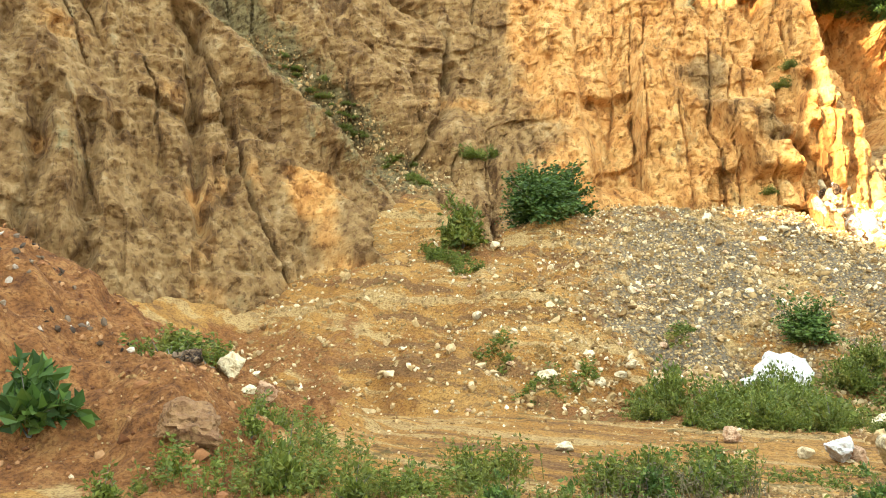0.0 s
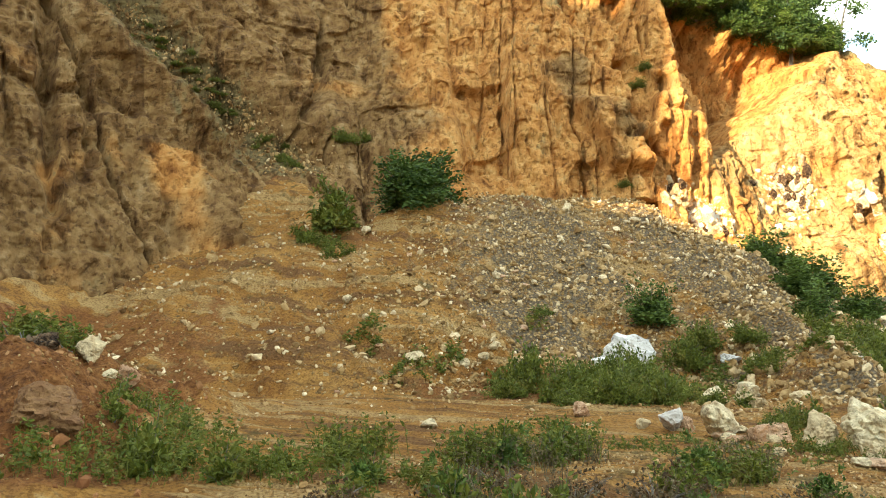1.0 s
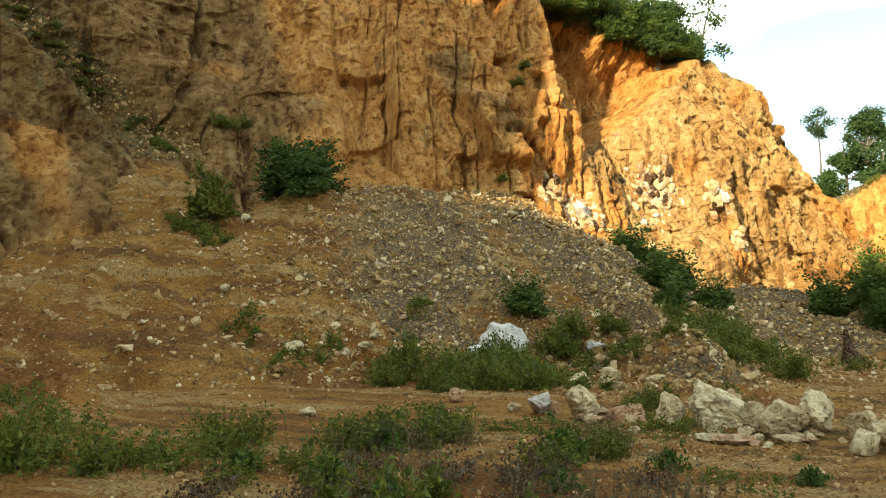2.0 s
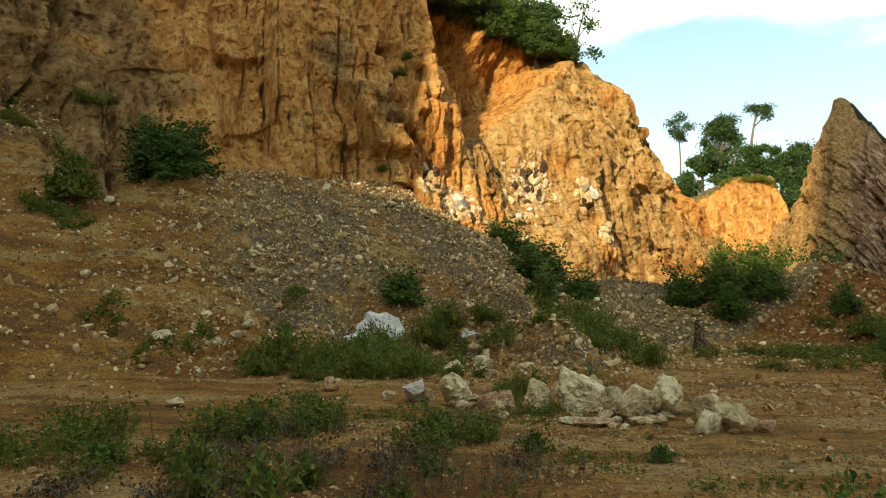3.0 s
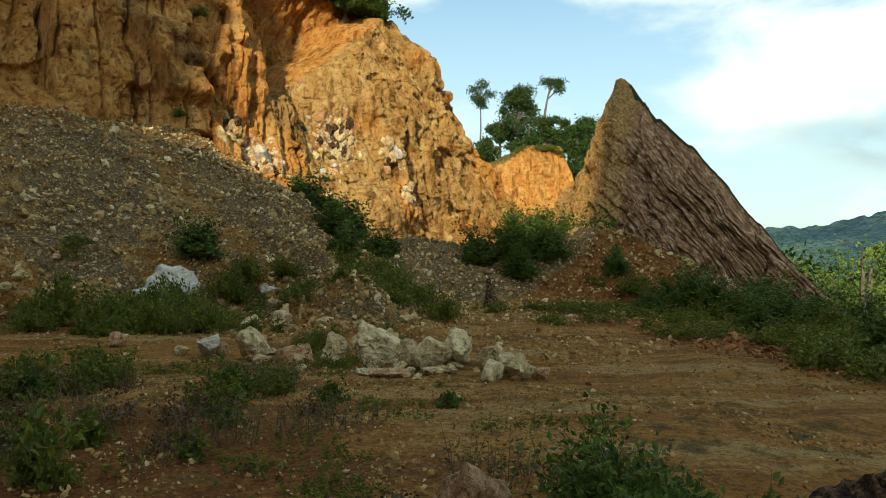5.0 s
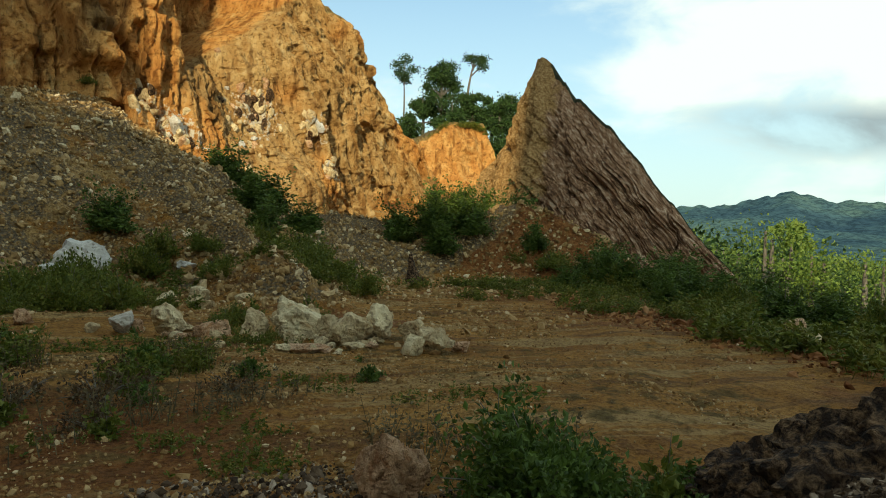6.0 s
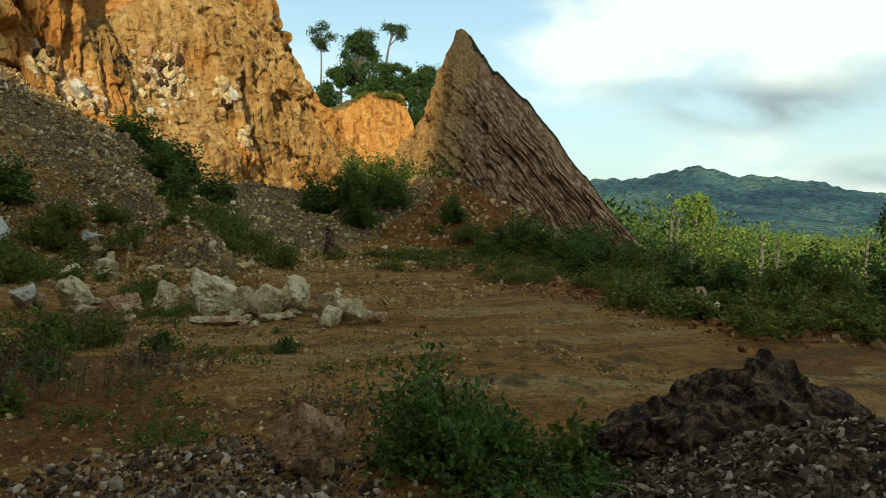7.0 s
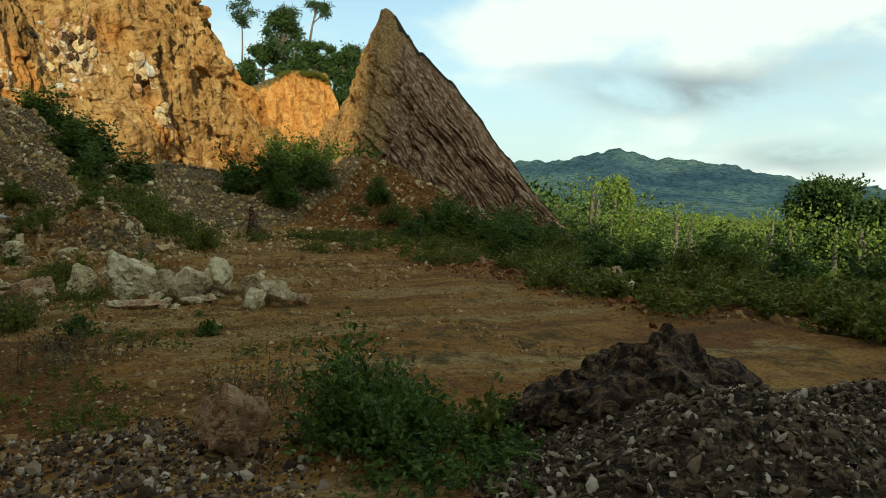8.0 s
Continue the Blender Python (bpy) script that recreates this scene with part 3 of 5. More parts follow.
FLUTES = ([(24.2, 22.0), (25.2, 17.0), (26.2, 12.0)], [(19.4, 19.0), (19.8, 14.5), (20.2, 10.2)], [(21.1, 21.0), (21.5, 15.0), (21.7, 11.0)], [(36.4, 15.5), (39.6, 10.5), (42.0, 6.2)], [(33.5, 18.0), (35.6, 14.0), (37.2, 10.0)])


def cliff_relief(S, Z, V, P):
    x, y = P[..., 0], P[..., 1]
    warp = fbm(S * 0.13, Z * 0.13, 0, 41, 3)
    wig = fbm(S * 0.6, Z * 0.5, 0, 40, 3)
    lefty = 1 - smooth(x, -6, 2)
    righty = smooth(x, 25, 34)
    # the rills lean with the fall of each part of the face
    U = S + (0.27 * lefty + 0.55 * righty) * (Z - 10) + 0.45 * warp + 0.10 * wig
    rag = smooth(x, 17.5, 19.5) * (1 - smooth(x, 23.5, 25.5))
    d = 1.4 * fbm(S * 0.085, Z * 0.05, 0, 42, 2)
    d = d + 1.3 * np.abs(vnoise(U * 0.16, Z * 0.025, 0, 43)) ** 0.8
    calm = 1 - 0.45 * lefty
    d = d + 0.5 * calm * np.abs(vnoise(U * 0.42, Z * 0.09, 0, 44)) ** 0.8
    d = d + (0.22 * calm + 0.3 * rag) * np.abs(vnoise(U * 1.05 + 0.15 * wig, Z * 0.16, 0, 46)) ** 0.8
    d = d + (0.16 * calm + 0.2 * rag) * np.abs(vnoise(U * 2.3 + 0.2 * wig, Z * 0.5, 0, 47))
    # slanting ribs and runnels of the fresh face
    W = S + 0.85 * (Z - 10) + 0.5 * warp + 0.2 * wig
    d = d + righty * (1.0 * np.abs(vnoise(W * 0.22, Z * 0.03, 0, 141)) ** 0.8 + 0.55 * np.abs(vnoise(W * 0.6, Z * 0.08, 0, 142)) ** 0.8)
    d = d - 0.6 * smooth(x, 24, 27) * groove(vnoise(W * 0.45, Z * 0.03, 0, 143), 0.07) * smooth(vnoise(S * 0.3, Z * 0.2, 0, 144), -0.3, 0.1)
    # rain-cut rills, broken into runs
    d = d - (0.9 - 0.45 * smooth(x, 1, 4) * (1 - smooth(x, 17, 20))) * groove(vnoise(U * 0.5, Z * 0.02, 0, 48), 0.055) * smooth(vnoise(S * 0.3, Z * 0.16, 0, 65), -0.25, 0.1)
    d = d - 0.5 * groove(vnoise(U * 1.1, Z * 0.04, 0, 50), 0.08) * smooth(vnoise(S * 0.4, Z * 0.22, 0, 59), -0.1, 0.2)
    for line, width, deep in RILLS:
        d = d - deep * cut_along(x + 0.22 * wig, Z, line, width) ** 0.8
    for line in FLUTES:
        d = d - 0.7 * cut_along(x + 0.3 * wig, Z, line, 0.6)
    # plates of earth that broke away, large to small
    for size, tall, amp, seed in ((0.13, 0.13, 0.7, 57), (0.34, 0.22, 0.42, 58), (0.8, 0.5, 0.22, 67), (1.7, 1.1, 0.14, 68), (3.1, 1.7, 0.08, 69)):
        d = d + amp * calm * smooth(vnoise(U * size + wig * 0.1, Z * tall, 0, seed), 0.02, 0.09 + 0.03 * size)
    # hollows in the ragged buttress
    d = d - (0.25 + 0.8 * rag) * smooth(vnoise(S * 0.9, Z * 0.6, 0, 66), 0.36, 0.55)
    d = d + (0.10 + 0.05 * lefty) * fbm(S * 2.9, Z * 2.6, 0, 45, 3)
    # gully, buttress beside the fresh face and the recess that it shades
    line = (x + 1.3 + 1.04 * (Z - 11)) / 1.44
    d = d - 3.0 * np.exp(-(line / 1.7) ** 2) * smooth(Z, 9, 12)
    d = d + 1.5 * np.exp(-((line + 2.3) / 0.9) ** 2) * smooth(Z, 10, 13)
    d = d + 3.0 * np.exp(-(((x - 22.3) / 1.8) ** 2)) * smooth(Z, 9.0, 15.5) * 0.9
    side = 26.2 + 1.2 * (Z - 13.0) + 0.7 * wig
    d = d - 6.6 * smooth(x + 0.3 * wig, 23.8, 25.0) * (1 - smooth(x, side - 1.2, side + 0.6)) * smooth(Z, 12.0, 14.5) * (1 - 0.65 * smooth(V, 0.76, 0.97))
    # fallen earth cone, overhung scar, yellow slab, sandy foot and hollow
    t = np.clip((10.4 - Z) / 6.0, 0, 1)
    d = d + 3.0 * t ** 0.8 * smooth(1 - np.abs(x + 6.8 - 2.2 * t + 0.15 * wig) / (0.25 + 1.7 * t), 0, 0.9)
    d = d - 1.0 * smooth(x + 0.4 * wig, 8.2, 9.0) * (1 - smooth(x, 11.3, 11.6)) * smooth(Z, 9.5, 11) * (1 - smooth(Z + 0.3 * wig, 16.4, 16.9))
    slab = 1 - np.abs(x - 17.6 + 0.35 * (Z - 13.4)) / 1.5
    d = d + 1.5 * smooth(slab, 0, 0.35) * smooth(Z, 10.6, 11.4) * (1 - smooth(Z, 15.0, 16.0))
    d = d + 1.4 * smooth(Z, 8.2, 5.0) * np.exp(-((x - 31.0) / 4.5) ** 2)
    d = d - 0.9 * np.exp(-(((x - 29.8) / 2.0) ** 2 + ((Z - 10.3) / 2.0) ** 2))
    return (d - 0.9) * smooth(V, 1.06, 0.92) * (0.5 + 0.5 * smooth(x, 52, 44))


def cliff_zones(S, Z, V, P):
    x, y = P[..., 0], P[..., 1]
    n = fbm(S * 0.3, Z * 0.3, 0, 61, 3)
    orange = 0.08 + smooth(x, 0, 8) * 0.66 - 0.52 * smooth(x, 22, 28) + 0.3 * smooth(x, 43, 50) + 0.25 * smooth(Z, 14, 8) * smooth(x, 4, 10) * (1 - smooth(x, 24, 30))
    orange = orange + 0.55 * smooth(x, 8, 9.5) * (1 - smooth(x, 11.5, 14)) * smooth(Z, 17.5, 16)
    orange = orange + 0.75 * smooth(Z, 13, 15) * smooth(x, 23, 25) * (1 - smooth(x - 1.2 * (Z - 13.0), 25.6, 27.2))
    t = np.clip((10.6 - Z) / 6.0, 0, 1)
    orange = orange + 0.75 * (t > 0) * np.exp(-(((x + 6.8 - 2.4 * t) / (0.8 + 1.5 * t)) ** 2))
    orange = orange + 0.3 * np.exp(-(((x - 31.5) / 4.5) ** 2 + ((Z - 6.2) / 1.6) ** 2))
    pale = 0.8 * np.exp(-(((x - 22.6 - 0.8 * (8.6 - Z)) / 1.5) ** 2 + ((Z - 8.4) / 2.3) ** 2)) + 0.8 * np.exp(-(((x - 29.6) / 2.0) ** 2 + ((Z - 10.2) / 2.2) ** 2))
    pale = pale + 0.6 * np.exp(-(((x - 34.4) / 1.0) ** 2 + ((Z - 9.4) / 1.4) ** 2)) + 0.6 * np.exp(-(((x - 36.0) / 1.0) ** 2 + ((Z - 6.6) / 1.0) ** 2)) + 0.5 * np.exp(-(((x - 27.5) / 1.5) ** 2 + ((Z - 5.6) / 0.7) ** 2))
    olive = 0.10 * (1 - smooth(x, -4, 4)) + 0.85 * np.exp(-((x + 1.3 + 1.04 * (Z - 11)) / 2.4) ** 2) * smooth(Z, 9, 11) + 0.3 * np.exp(-(((x - 14.5) / 2.6) ** 2)) + smooth(V, 0.95, 1.0)
    olive = olive + 0.25 * np.exp(-(((x - 17.6) / 2.2) ** 2 + ((Z - 13) / 2.6) ** 2)) - 0.4 * smooth(x, 22, 25) * smooth(V, 0.96, 0.92)
    return np.stack([pale + 0.2 * n * pale, orange + 0.3 * n, olive + 0.25 * n], -1)


build_ground_sheet()
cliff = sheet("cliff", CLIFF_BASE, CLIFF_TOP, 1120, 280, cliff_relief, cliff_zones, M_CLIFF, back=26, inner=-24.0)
tagged(cliff, "high eroded ochre and orange laterite quarry face", "cliff", kind="structure")

# pinnacle and the block behind it
PEAK_BASE = [(43.6, 33.6, 3.0), (41.4, 31.2, 3.0), (39.2, 28.6, 2.2), (38.8, 27.2, 1.7), (38.4, 26.0, 1.4), (37.6, 23.4, 1.0), (37.2, 20.4, 0.7), (37.6, 17.3, 0.4), (38.8, 14.6, 0.1), (40.9, 12.4, -0.3)]
PEAK_TOP = [(46.6, 34.4, 6.6), (46.9, 33.4, 8.0), (47.1, 32.7, 9.7), (47.3, 30.8, 13.4), (46.9, 29.7, 16.1), (46.8, 27.8, 14.4), (46.5, 25.8, 12.2), (44.8, 20.8, 8.0), (43.3, 16.9, 3.9), (41.5, 12.9, 0.5)]


def peak_relief(S, Z, V, P):
    y = P[..., 1]
    bed = (Z - 0.95 * y) * 0.7
    along = (Z + 0.95 * y) * 0.7
    right = 1 - smooth(y, 24, 30)
    wob = fbm(S * 0.4, Z * 0.4, 0, 54, 3)
    d = 0.24 * np.abs(vnoise(bed * 3.4 + 0.4 * wob, along * 0.12, 0, 51)) ** 0.7 * right + 0.22 * ridged(bed * 5.0 + wob, along * 0.22, 0, 53, 2) * right
    d = d + (0.55 * np.abs(vnoise(S * 0.9 + wob * 0.4, Z * 0.08, 0, 62)) ** 0.7 + 0.22 * ridged(S * 2.2 + wob, Z * 0.25, 0, 63, 2)) * (1 - right)
    d = d - 0.6 * groove(vnoise(S * 0.55 + 0.5 * wob, Z * 0.06, 0, 64), 0.08) + 0.22 * fbm(S * 1.3, Z * 1.3, 0, 52, 4)
    for size, tall, amp, seed in ((0.6, 0.06, 0.22, 161), (1.4, 0.14, 0.16, 162), (3.0, 0.4, 0.12, 163)):
        d = d + amp * smooth(vnoise(bed * size + 0.2 * wob, along * tall, 0, seed), 0.0, 0.12) * right
        d = d + amp * smooth(vnoise(S * size * 1.2 + 0.2 * wob, Z * tall, 0, seed + 5), 0.0, 0.12) * (1 - right)
    d = d - 0.7 * np.exp(-(((y - 25.2) / 0.5) ** 2)) * smooth(Z, 8, 4)
    return (d + 0.3) * smooth(V, 1.0, 0.75)


def peak_zones(S, Z, V, P):
    y = P[..., 1]
    # second channel: ochre left flank with the painted-in sunlight; third: dark crest rim
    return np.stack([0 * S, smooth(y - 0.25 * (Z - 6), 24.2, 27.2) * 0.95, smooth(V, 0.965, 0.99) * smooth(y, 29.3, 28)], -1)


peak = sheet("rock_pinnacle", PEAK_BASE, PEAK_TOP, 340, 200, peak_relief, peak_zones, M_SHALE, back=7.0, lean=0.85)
tagged(peak, "sharp brown pinnacle of bedded rock left standing", "rock pinnacle", kind="structure")

BLOCK_BASE = [(50, 52, 6), (56.5, 51.0, 7.2), (61.5, 49.8, 7.4), (64.0, 48.0, 7.4), (65.6, 47.2, 7.2), (68, 46.6, 6.5), (72, 46, 5)]
BLOCK_TOP = [(55, 60, 7.6), (60.0, 55.9, 12.0), (63.0, 53.4, 14.6), (66.4, 50.8, 15.3), (67.3, 49.9, 14.9), (68.0, 49.5, 10.8), (73.0, 48.5, 8)]


def block_relief(S, Z, V, P):
    return (0.6 * fbm(S * 0.4, Z * 0.4, 0, 55) + 0.5 * ridged(S * 0.5, Z * 0.1, 0, 56)) * smooth(V, 1.05, 0.8)


def block_zones(S, Z, V, P):
    return np.stack([0 * S, 0 * S + 0.95, smooth(V, 0.94, 1.0)], -1)


block = sheet("cut_bank", BLOCK_BASE, BLOCK_TOP, 120, 70, block_relief, block_zones, M_CLIFF, back=30, rise=-0.06)
tagged(block, "orange cut bank with a grassy top below the trees", "earth bank", kind="structure")


# unseen wooded ridge added behind the walker as shade-caster; its saddle passes the sun
def build_shade_ridge():
    p = np.linspace(-130, 110, 220)
    q = np.linspace(-175, -45, 50)
    Pm, Q = np.meshgrid(p, q, indexing="ij")
    high = 41 - 22 * smooth(Pm, -22.0, -20.4) * (1 - smooth(Pm, 0.2, 2.0)) - 38 * smooth(Pm, 12, 19)
    top = high + math.tan(radians(SUN_EL)) * 90
    z = (top + 1.5 * fbm(Pm * 0.1, Q * 0.1, 0, 91)) * np.exp(-((Q + 90) / 24.0) ** 2) - 1.0
    sx, sy = -math.sin(radians(SUN_AZ)), -math.cos(radians(SUN_AZ))
    x, y = Pm * sy + Q * sx, Q * sy - Pm * sx
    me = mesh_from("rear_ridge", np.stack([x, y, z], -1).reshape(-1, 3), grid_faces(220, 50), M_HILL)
    tagged(new("rear_ridge", me), "unseen wooded ridge with a saddle, added to shade the quarry", "hill", kind="structure")


build_shade_ridge()


# far hills
def build_far_hill(name, line, depth, label, seed):
    top, s = spline(line, 520)
    rows = []
    for k, f in enumerate(np.linspace(0, 1, 40)):
        q = top.copy()
        out = np.stack([top[:, 0], top[:, 1]], 1)
        out /= np.linalg.norm(out, axis=1)[:, None]
        q[:, :2] -= out * depth * (1 - f)
        q[:, 2] = -9 + (top[:, 2] + 9) * (f ** 1.25) + f * 3.5 * fbm(q[:, 0] * 0.05, q[:, 1] * 0.05, 0, seed) + (12 * fbm(q[:, 0] * 0.004, q[:, 1] * 0.004, 0, seed + 5)) * f * (1 - f) * 3
        rows.append(q)
    rows[-1][:, 2] += 5.0 * np.abs(vnoise(s * 0.035, s * 0, 0, seed + 8)) + 3.0 * np.abs(vnoise(s * 0.09, s * 0, 0, seed + 9))
    back = top.copy()
    back[:, :2] *= 1.3
    back[:, 2] = -9
    rows.append(back)
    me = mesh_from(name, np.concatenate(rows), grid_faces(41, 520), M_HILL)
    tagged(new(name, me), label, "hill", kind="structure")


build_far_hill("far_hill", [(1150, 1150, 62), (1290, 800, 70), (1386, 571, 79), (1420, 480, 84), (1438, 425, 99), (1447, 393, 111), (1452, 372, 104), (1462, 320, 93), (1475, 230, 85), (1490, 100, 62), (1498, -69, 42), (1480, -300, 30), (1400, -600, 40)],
               800, "wooded hill across the valley, distance haze tinted into its blue-green", 101)

# ---------------------------------------------------------------- plants
def rng(seed):
    return np.random.RandomState(seed)


def leaf_quads(pos, way, size, g, width=0.58):
    """Pointed leaves: one folded quad each, from pos along way."""
    n = len(pos)
    way = way / np.maximum(np.linalg.norm(way, axis=1), 1e-6)[:, None]
    side = np.cross(way, g.normal(size=(n, 3)))
    side /= np.maximum(np.linalg.norm(side, axis=1), 1e-6)[:, None]
    up = np.cross(side, way)
    L = (size * g.uniform(0.6, 1.3, n))[:, None]
    a = pos
    b = pos + way * L * 0.5 + side * L * width * 0.5 + up * L * 0.08
    c = pos + way * L - up * L * 0.12
    d = pos + way * L * 0.5 - side * L * width * 0.5 + up * L * 0.08
    v = np.stack([a, b, c, d], 1).reshape(-1, 3)
    return v, np.arange(4 * n).reshape(n, 4)


def tube(points, radii, sides=6):
    """A tapered round stem through the given points."""
    p = np.array(points, float)
    t = np.gradient(p, axis=0)
    t /= np.maximum(np.linalg.norm(t, axis=1), 1e-9)[:, None]
    ref = np.where(np.abs(t[:, 2:3]) > 0.9, np.array([[1.0, 0, 0]]), np.array([[0, 0, 1.0]]))
    u = np.cross(t, ref)
    u /= np.linalg.norm(u, axis=1)[:, None]
    w = np.cross(t, u)
    a = np.linspace(0, 2 * np.pi, sides, endpoint=False)
    r = np.array(radii, float)[:, None, None]
    v = p[:, None] + r * (np.cos(a)[None, :, None] * u[:, None] + np.sin(a)[None, :, None] * w[:, None])
    return v.reshape(-1, 3), grid_faces(len(p), sides, True)


def join(pieces):
    vs, fs, o = [], [], 0
    for v, f in pieces:
        vs.append(v)
        fs.append(f + o)
        o += len(v)
    return np.concatenate(vs), np.concatenate(fs)


def make_bush(name, seed, width, height, twigs, leaves, leaf, mat, label, category="bush", fern=False):
    """A bush that branches from its base: stems, side twigs, and leaves along the twigs."""
    g = rng(seed)
    root = new(name)
    tagged(root, label, category, "bushes" if category == "bush" else "weeds")
    stems, pos, way = [], [], []
    for k in range(twigs):
        az, el = g.uniform(0, 2 * np.pi), np.arcsin(g.uniform(0.05, 1.0))
        reach = g.uniform(0.45, 1.1) * (1 + 0.45 * float(vnoise(math.cos(az) * 1.6 + seed, math.sin(az) * 1.6, el * 1.3, seed)))
        tip = np.array([math.cos(az) * math.cos(el) * width / 2, math.sin(az) * math.cos(el) * width / 2, math.sin(el) * height]) * reach
        tip[2] = max(tip[2], 0.08 * height)
        mid = tip * 0.5 + np.array([0, 0, 0.16 * height])
        s = np.linspace(0, 1, 6)[:, None]
        curve = 2 * s * (1 - s) * mid + s ** 2 * tip
        if k % 3 == 0:
            stems.append(tube(curve, np.linspace(0.009, 0.002, 6) * (0.4 + width), 4))
        m = leaves // twigs
        t = g.uniform(0.3, 1.0, m)[:, None] ** 0.8
        at = 2 * t * (1 - t) * mid + t ** 2 * tip
        out = tip / np.linalg.norm(tip)
        if fern:
            sidev = np.cross(out, [0, 0, 1.0])
            sidev /= max(np.linalg.norm(sidev), 1e-6)
            sgn = np.where(g.rand(m) < 0.5, -1.0, 1.0)[:, None]
            w = sidev * sgn + out * 0.5 + g.normal(size=(m, 3)) * 0.2 + np.array([0, 0, -0.15])
            at = at + sidev * sgn * leaf * 0.5 * g.rand(m, 1) + g.normal(size=(m, 3)) * 0.035 * width
        else:
            w = out * 0.5 + g.normal(size=(m, 3)) * 0.7 + np.array([0, 0, 0.15])
            knots = at[g.randint(0, max(2, m // 8), m)]
            at = knots + g.normal(size=(m, 3)) * 0.045 * width
        at[:, 2] = np.maximum(at[:, 2], 0.02)
        pos.append(at)
        way.append(w)
    v, f = leaf_quads(np.concatenate(pos), np.concatenate(way), leaf, g)
    part("foliage", mesh_from("foliage", v, f, mat, flat=True), root)
    v, f = join(stems)
    part("woody_base", mesh_from("woody_base", v, f, M_BARK), root, "thin brown woody growth")["kind"] = "stuff"
    return root


def make_tree(name, seed, height, lean, clumps, leaf, per, label, trunk=0.22, mat=None):
    """A tree: bent trunk, a limb to every clump of the crown, and leaves in uneven clumps (x, y, z, radius)."""
    g = rng(seed)
    root = new(name)
    tagged(root, label, "tree", "trees above the quarry")
    s = np.linspace(0, 1, 9)
    line = np.stack([lean[0] * s ** 2 + 0.12 * np.sin(s * 5), lean[1] * s ** 2, height * s], 1)
    part("trunk", mesh_from("trunk", *tube(line, trunk * (1 - 0.75 * s), 8), M_BARK), root, "slender grey-brown trunk")
    limbs, pos, way = [], [], []
    for x, y, z, r in clumps:
        z0 = max(0.35 * height, z - 1.6 * r)
        k = z0 / height
        a = np.array([lean[0] * k * k, lean[1] * k * k, z0])
        b = np.array([x, y, z])
        limbs.append(tube([a, (a + b) / 2 + [0, 0, 0.15 * r], b], [trunk * 0.4, trunk * 0.25, trunk * 0.1], 5))
        n = per
        d = g.normal(size=(n, 3))
        d /= np.linalg.norm(d, axis=1)[:, None]
        rad = r * g.uniform(0.35, 1.0, n) ** 0.6 * (1 + 0.35 * vnoise(d[:, 0] * 2 + x, d[:, 1] * 2 + y, d[:, 2] * 2 + z, seed))
        pos.append(b + (d * rad[:, None] * 0.6 + g.normal(size=(n, 3)) * 0.34 * r) * np.array([1.1, 1.1, 0.75]))
        way.append(d + g.normal(size=(n, 3)) * 0.6)
    for limb in limbs:
        part("limb", mesh_from("limb", *limb, M_BARK), root)
    part("crown", mesh_from("crown", *leaf_quads(np.concatenate(pos), np.concatenate(way), leaf, g, 0.6), mat or M_TREE, flat=True), root)
    return root


def weeds(name, patches, mat, label, seed, leaf=0.07, stuff="weeds"):
    """Low plants: thin upright stems with leaves along them, in patches (x, y, radius, how many, height)."""
    g = rng(seed)
    pieces = []
    for cx, cy, rad, n, h in patches:
        a, r = g.uniform(0, 2 * np.pi, n), rad * np.sqrt(g.uniform(0, 1, n))
        r = r * (0.7 + 0.5 * np.sin(a * 3 + cx) ** 2)
        hub = np.stack([cx + r * np.cos(a), cy + r * np.sin(a) * 0.8], 1)[g.randint(0, max(3, n // 14), n)]
        x, y = (hub + g.normal(size=(n, 2)) * (0.10 + 0.12 * rad * 0.5)).T
        z = ground_z(x, y)
        base = np.stack([x, y, z - 0.02], 1)
        H = h * g.uniform(0.35, 1.25, n)[:, None] 
        tilt = g.normal(size=(n, 3)) * 0.28
        tilt[:, 2] = 1
        tip = base + tilt * H
        side = np.cross(tilt, g.normal(size=(n, 3)))
        side /= np.linalg.norm(side, axis=1)[:, None]
        w = 0.006 + 0.003 * h
        v = np.stack([base - side * w, base + side * w, tip + side * w * 0.3, tip - side * w * 0.3], 1).reshape(-1, 3)
        pieces.append((v, np.arange(4 * n).reshape(n, 4)))
        for k in range(7):
            t = g.uniform(0.25, 1.0, n)[:, None]
            p = base + tilt * H * t
            d = g.normal(size=(n, 3))
            d[:, 2] = np.abs(d[:, 2]) * 0.5
            pieces.append(leaf_quads(p, d, leaf, g, 0.5))
    v, f = join(pieces)
    tagged(new(name, mesh_from(name, v, f, mat, flat=True)), label, stuff, kind="stuff")


# ---------------------------------------------------------------- rocks
def ico(level):
    bm = bmesh.new()
    bmesh.ops.create_icosphere(bm, subdivisions=level, radius=1)
    v = np.array([x.co[:] for x in bm.verts])
    f = np.array([[x.index for x in fc.verts] for fc in bm.faces])
    bm.free()
    return v, f


ICO = {k: ico(k) for k in (1, 2, 3, 4, 5)}


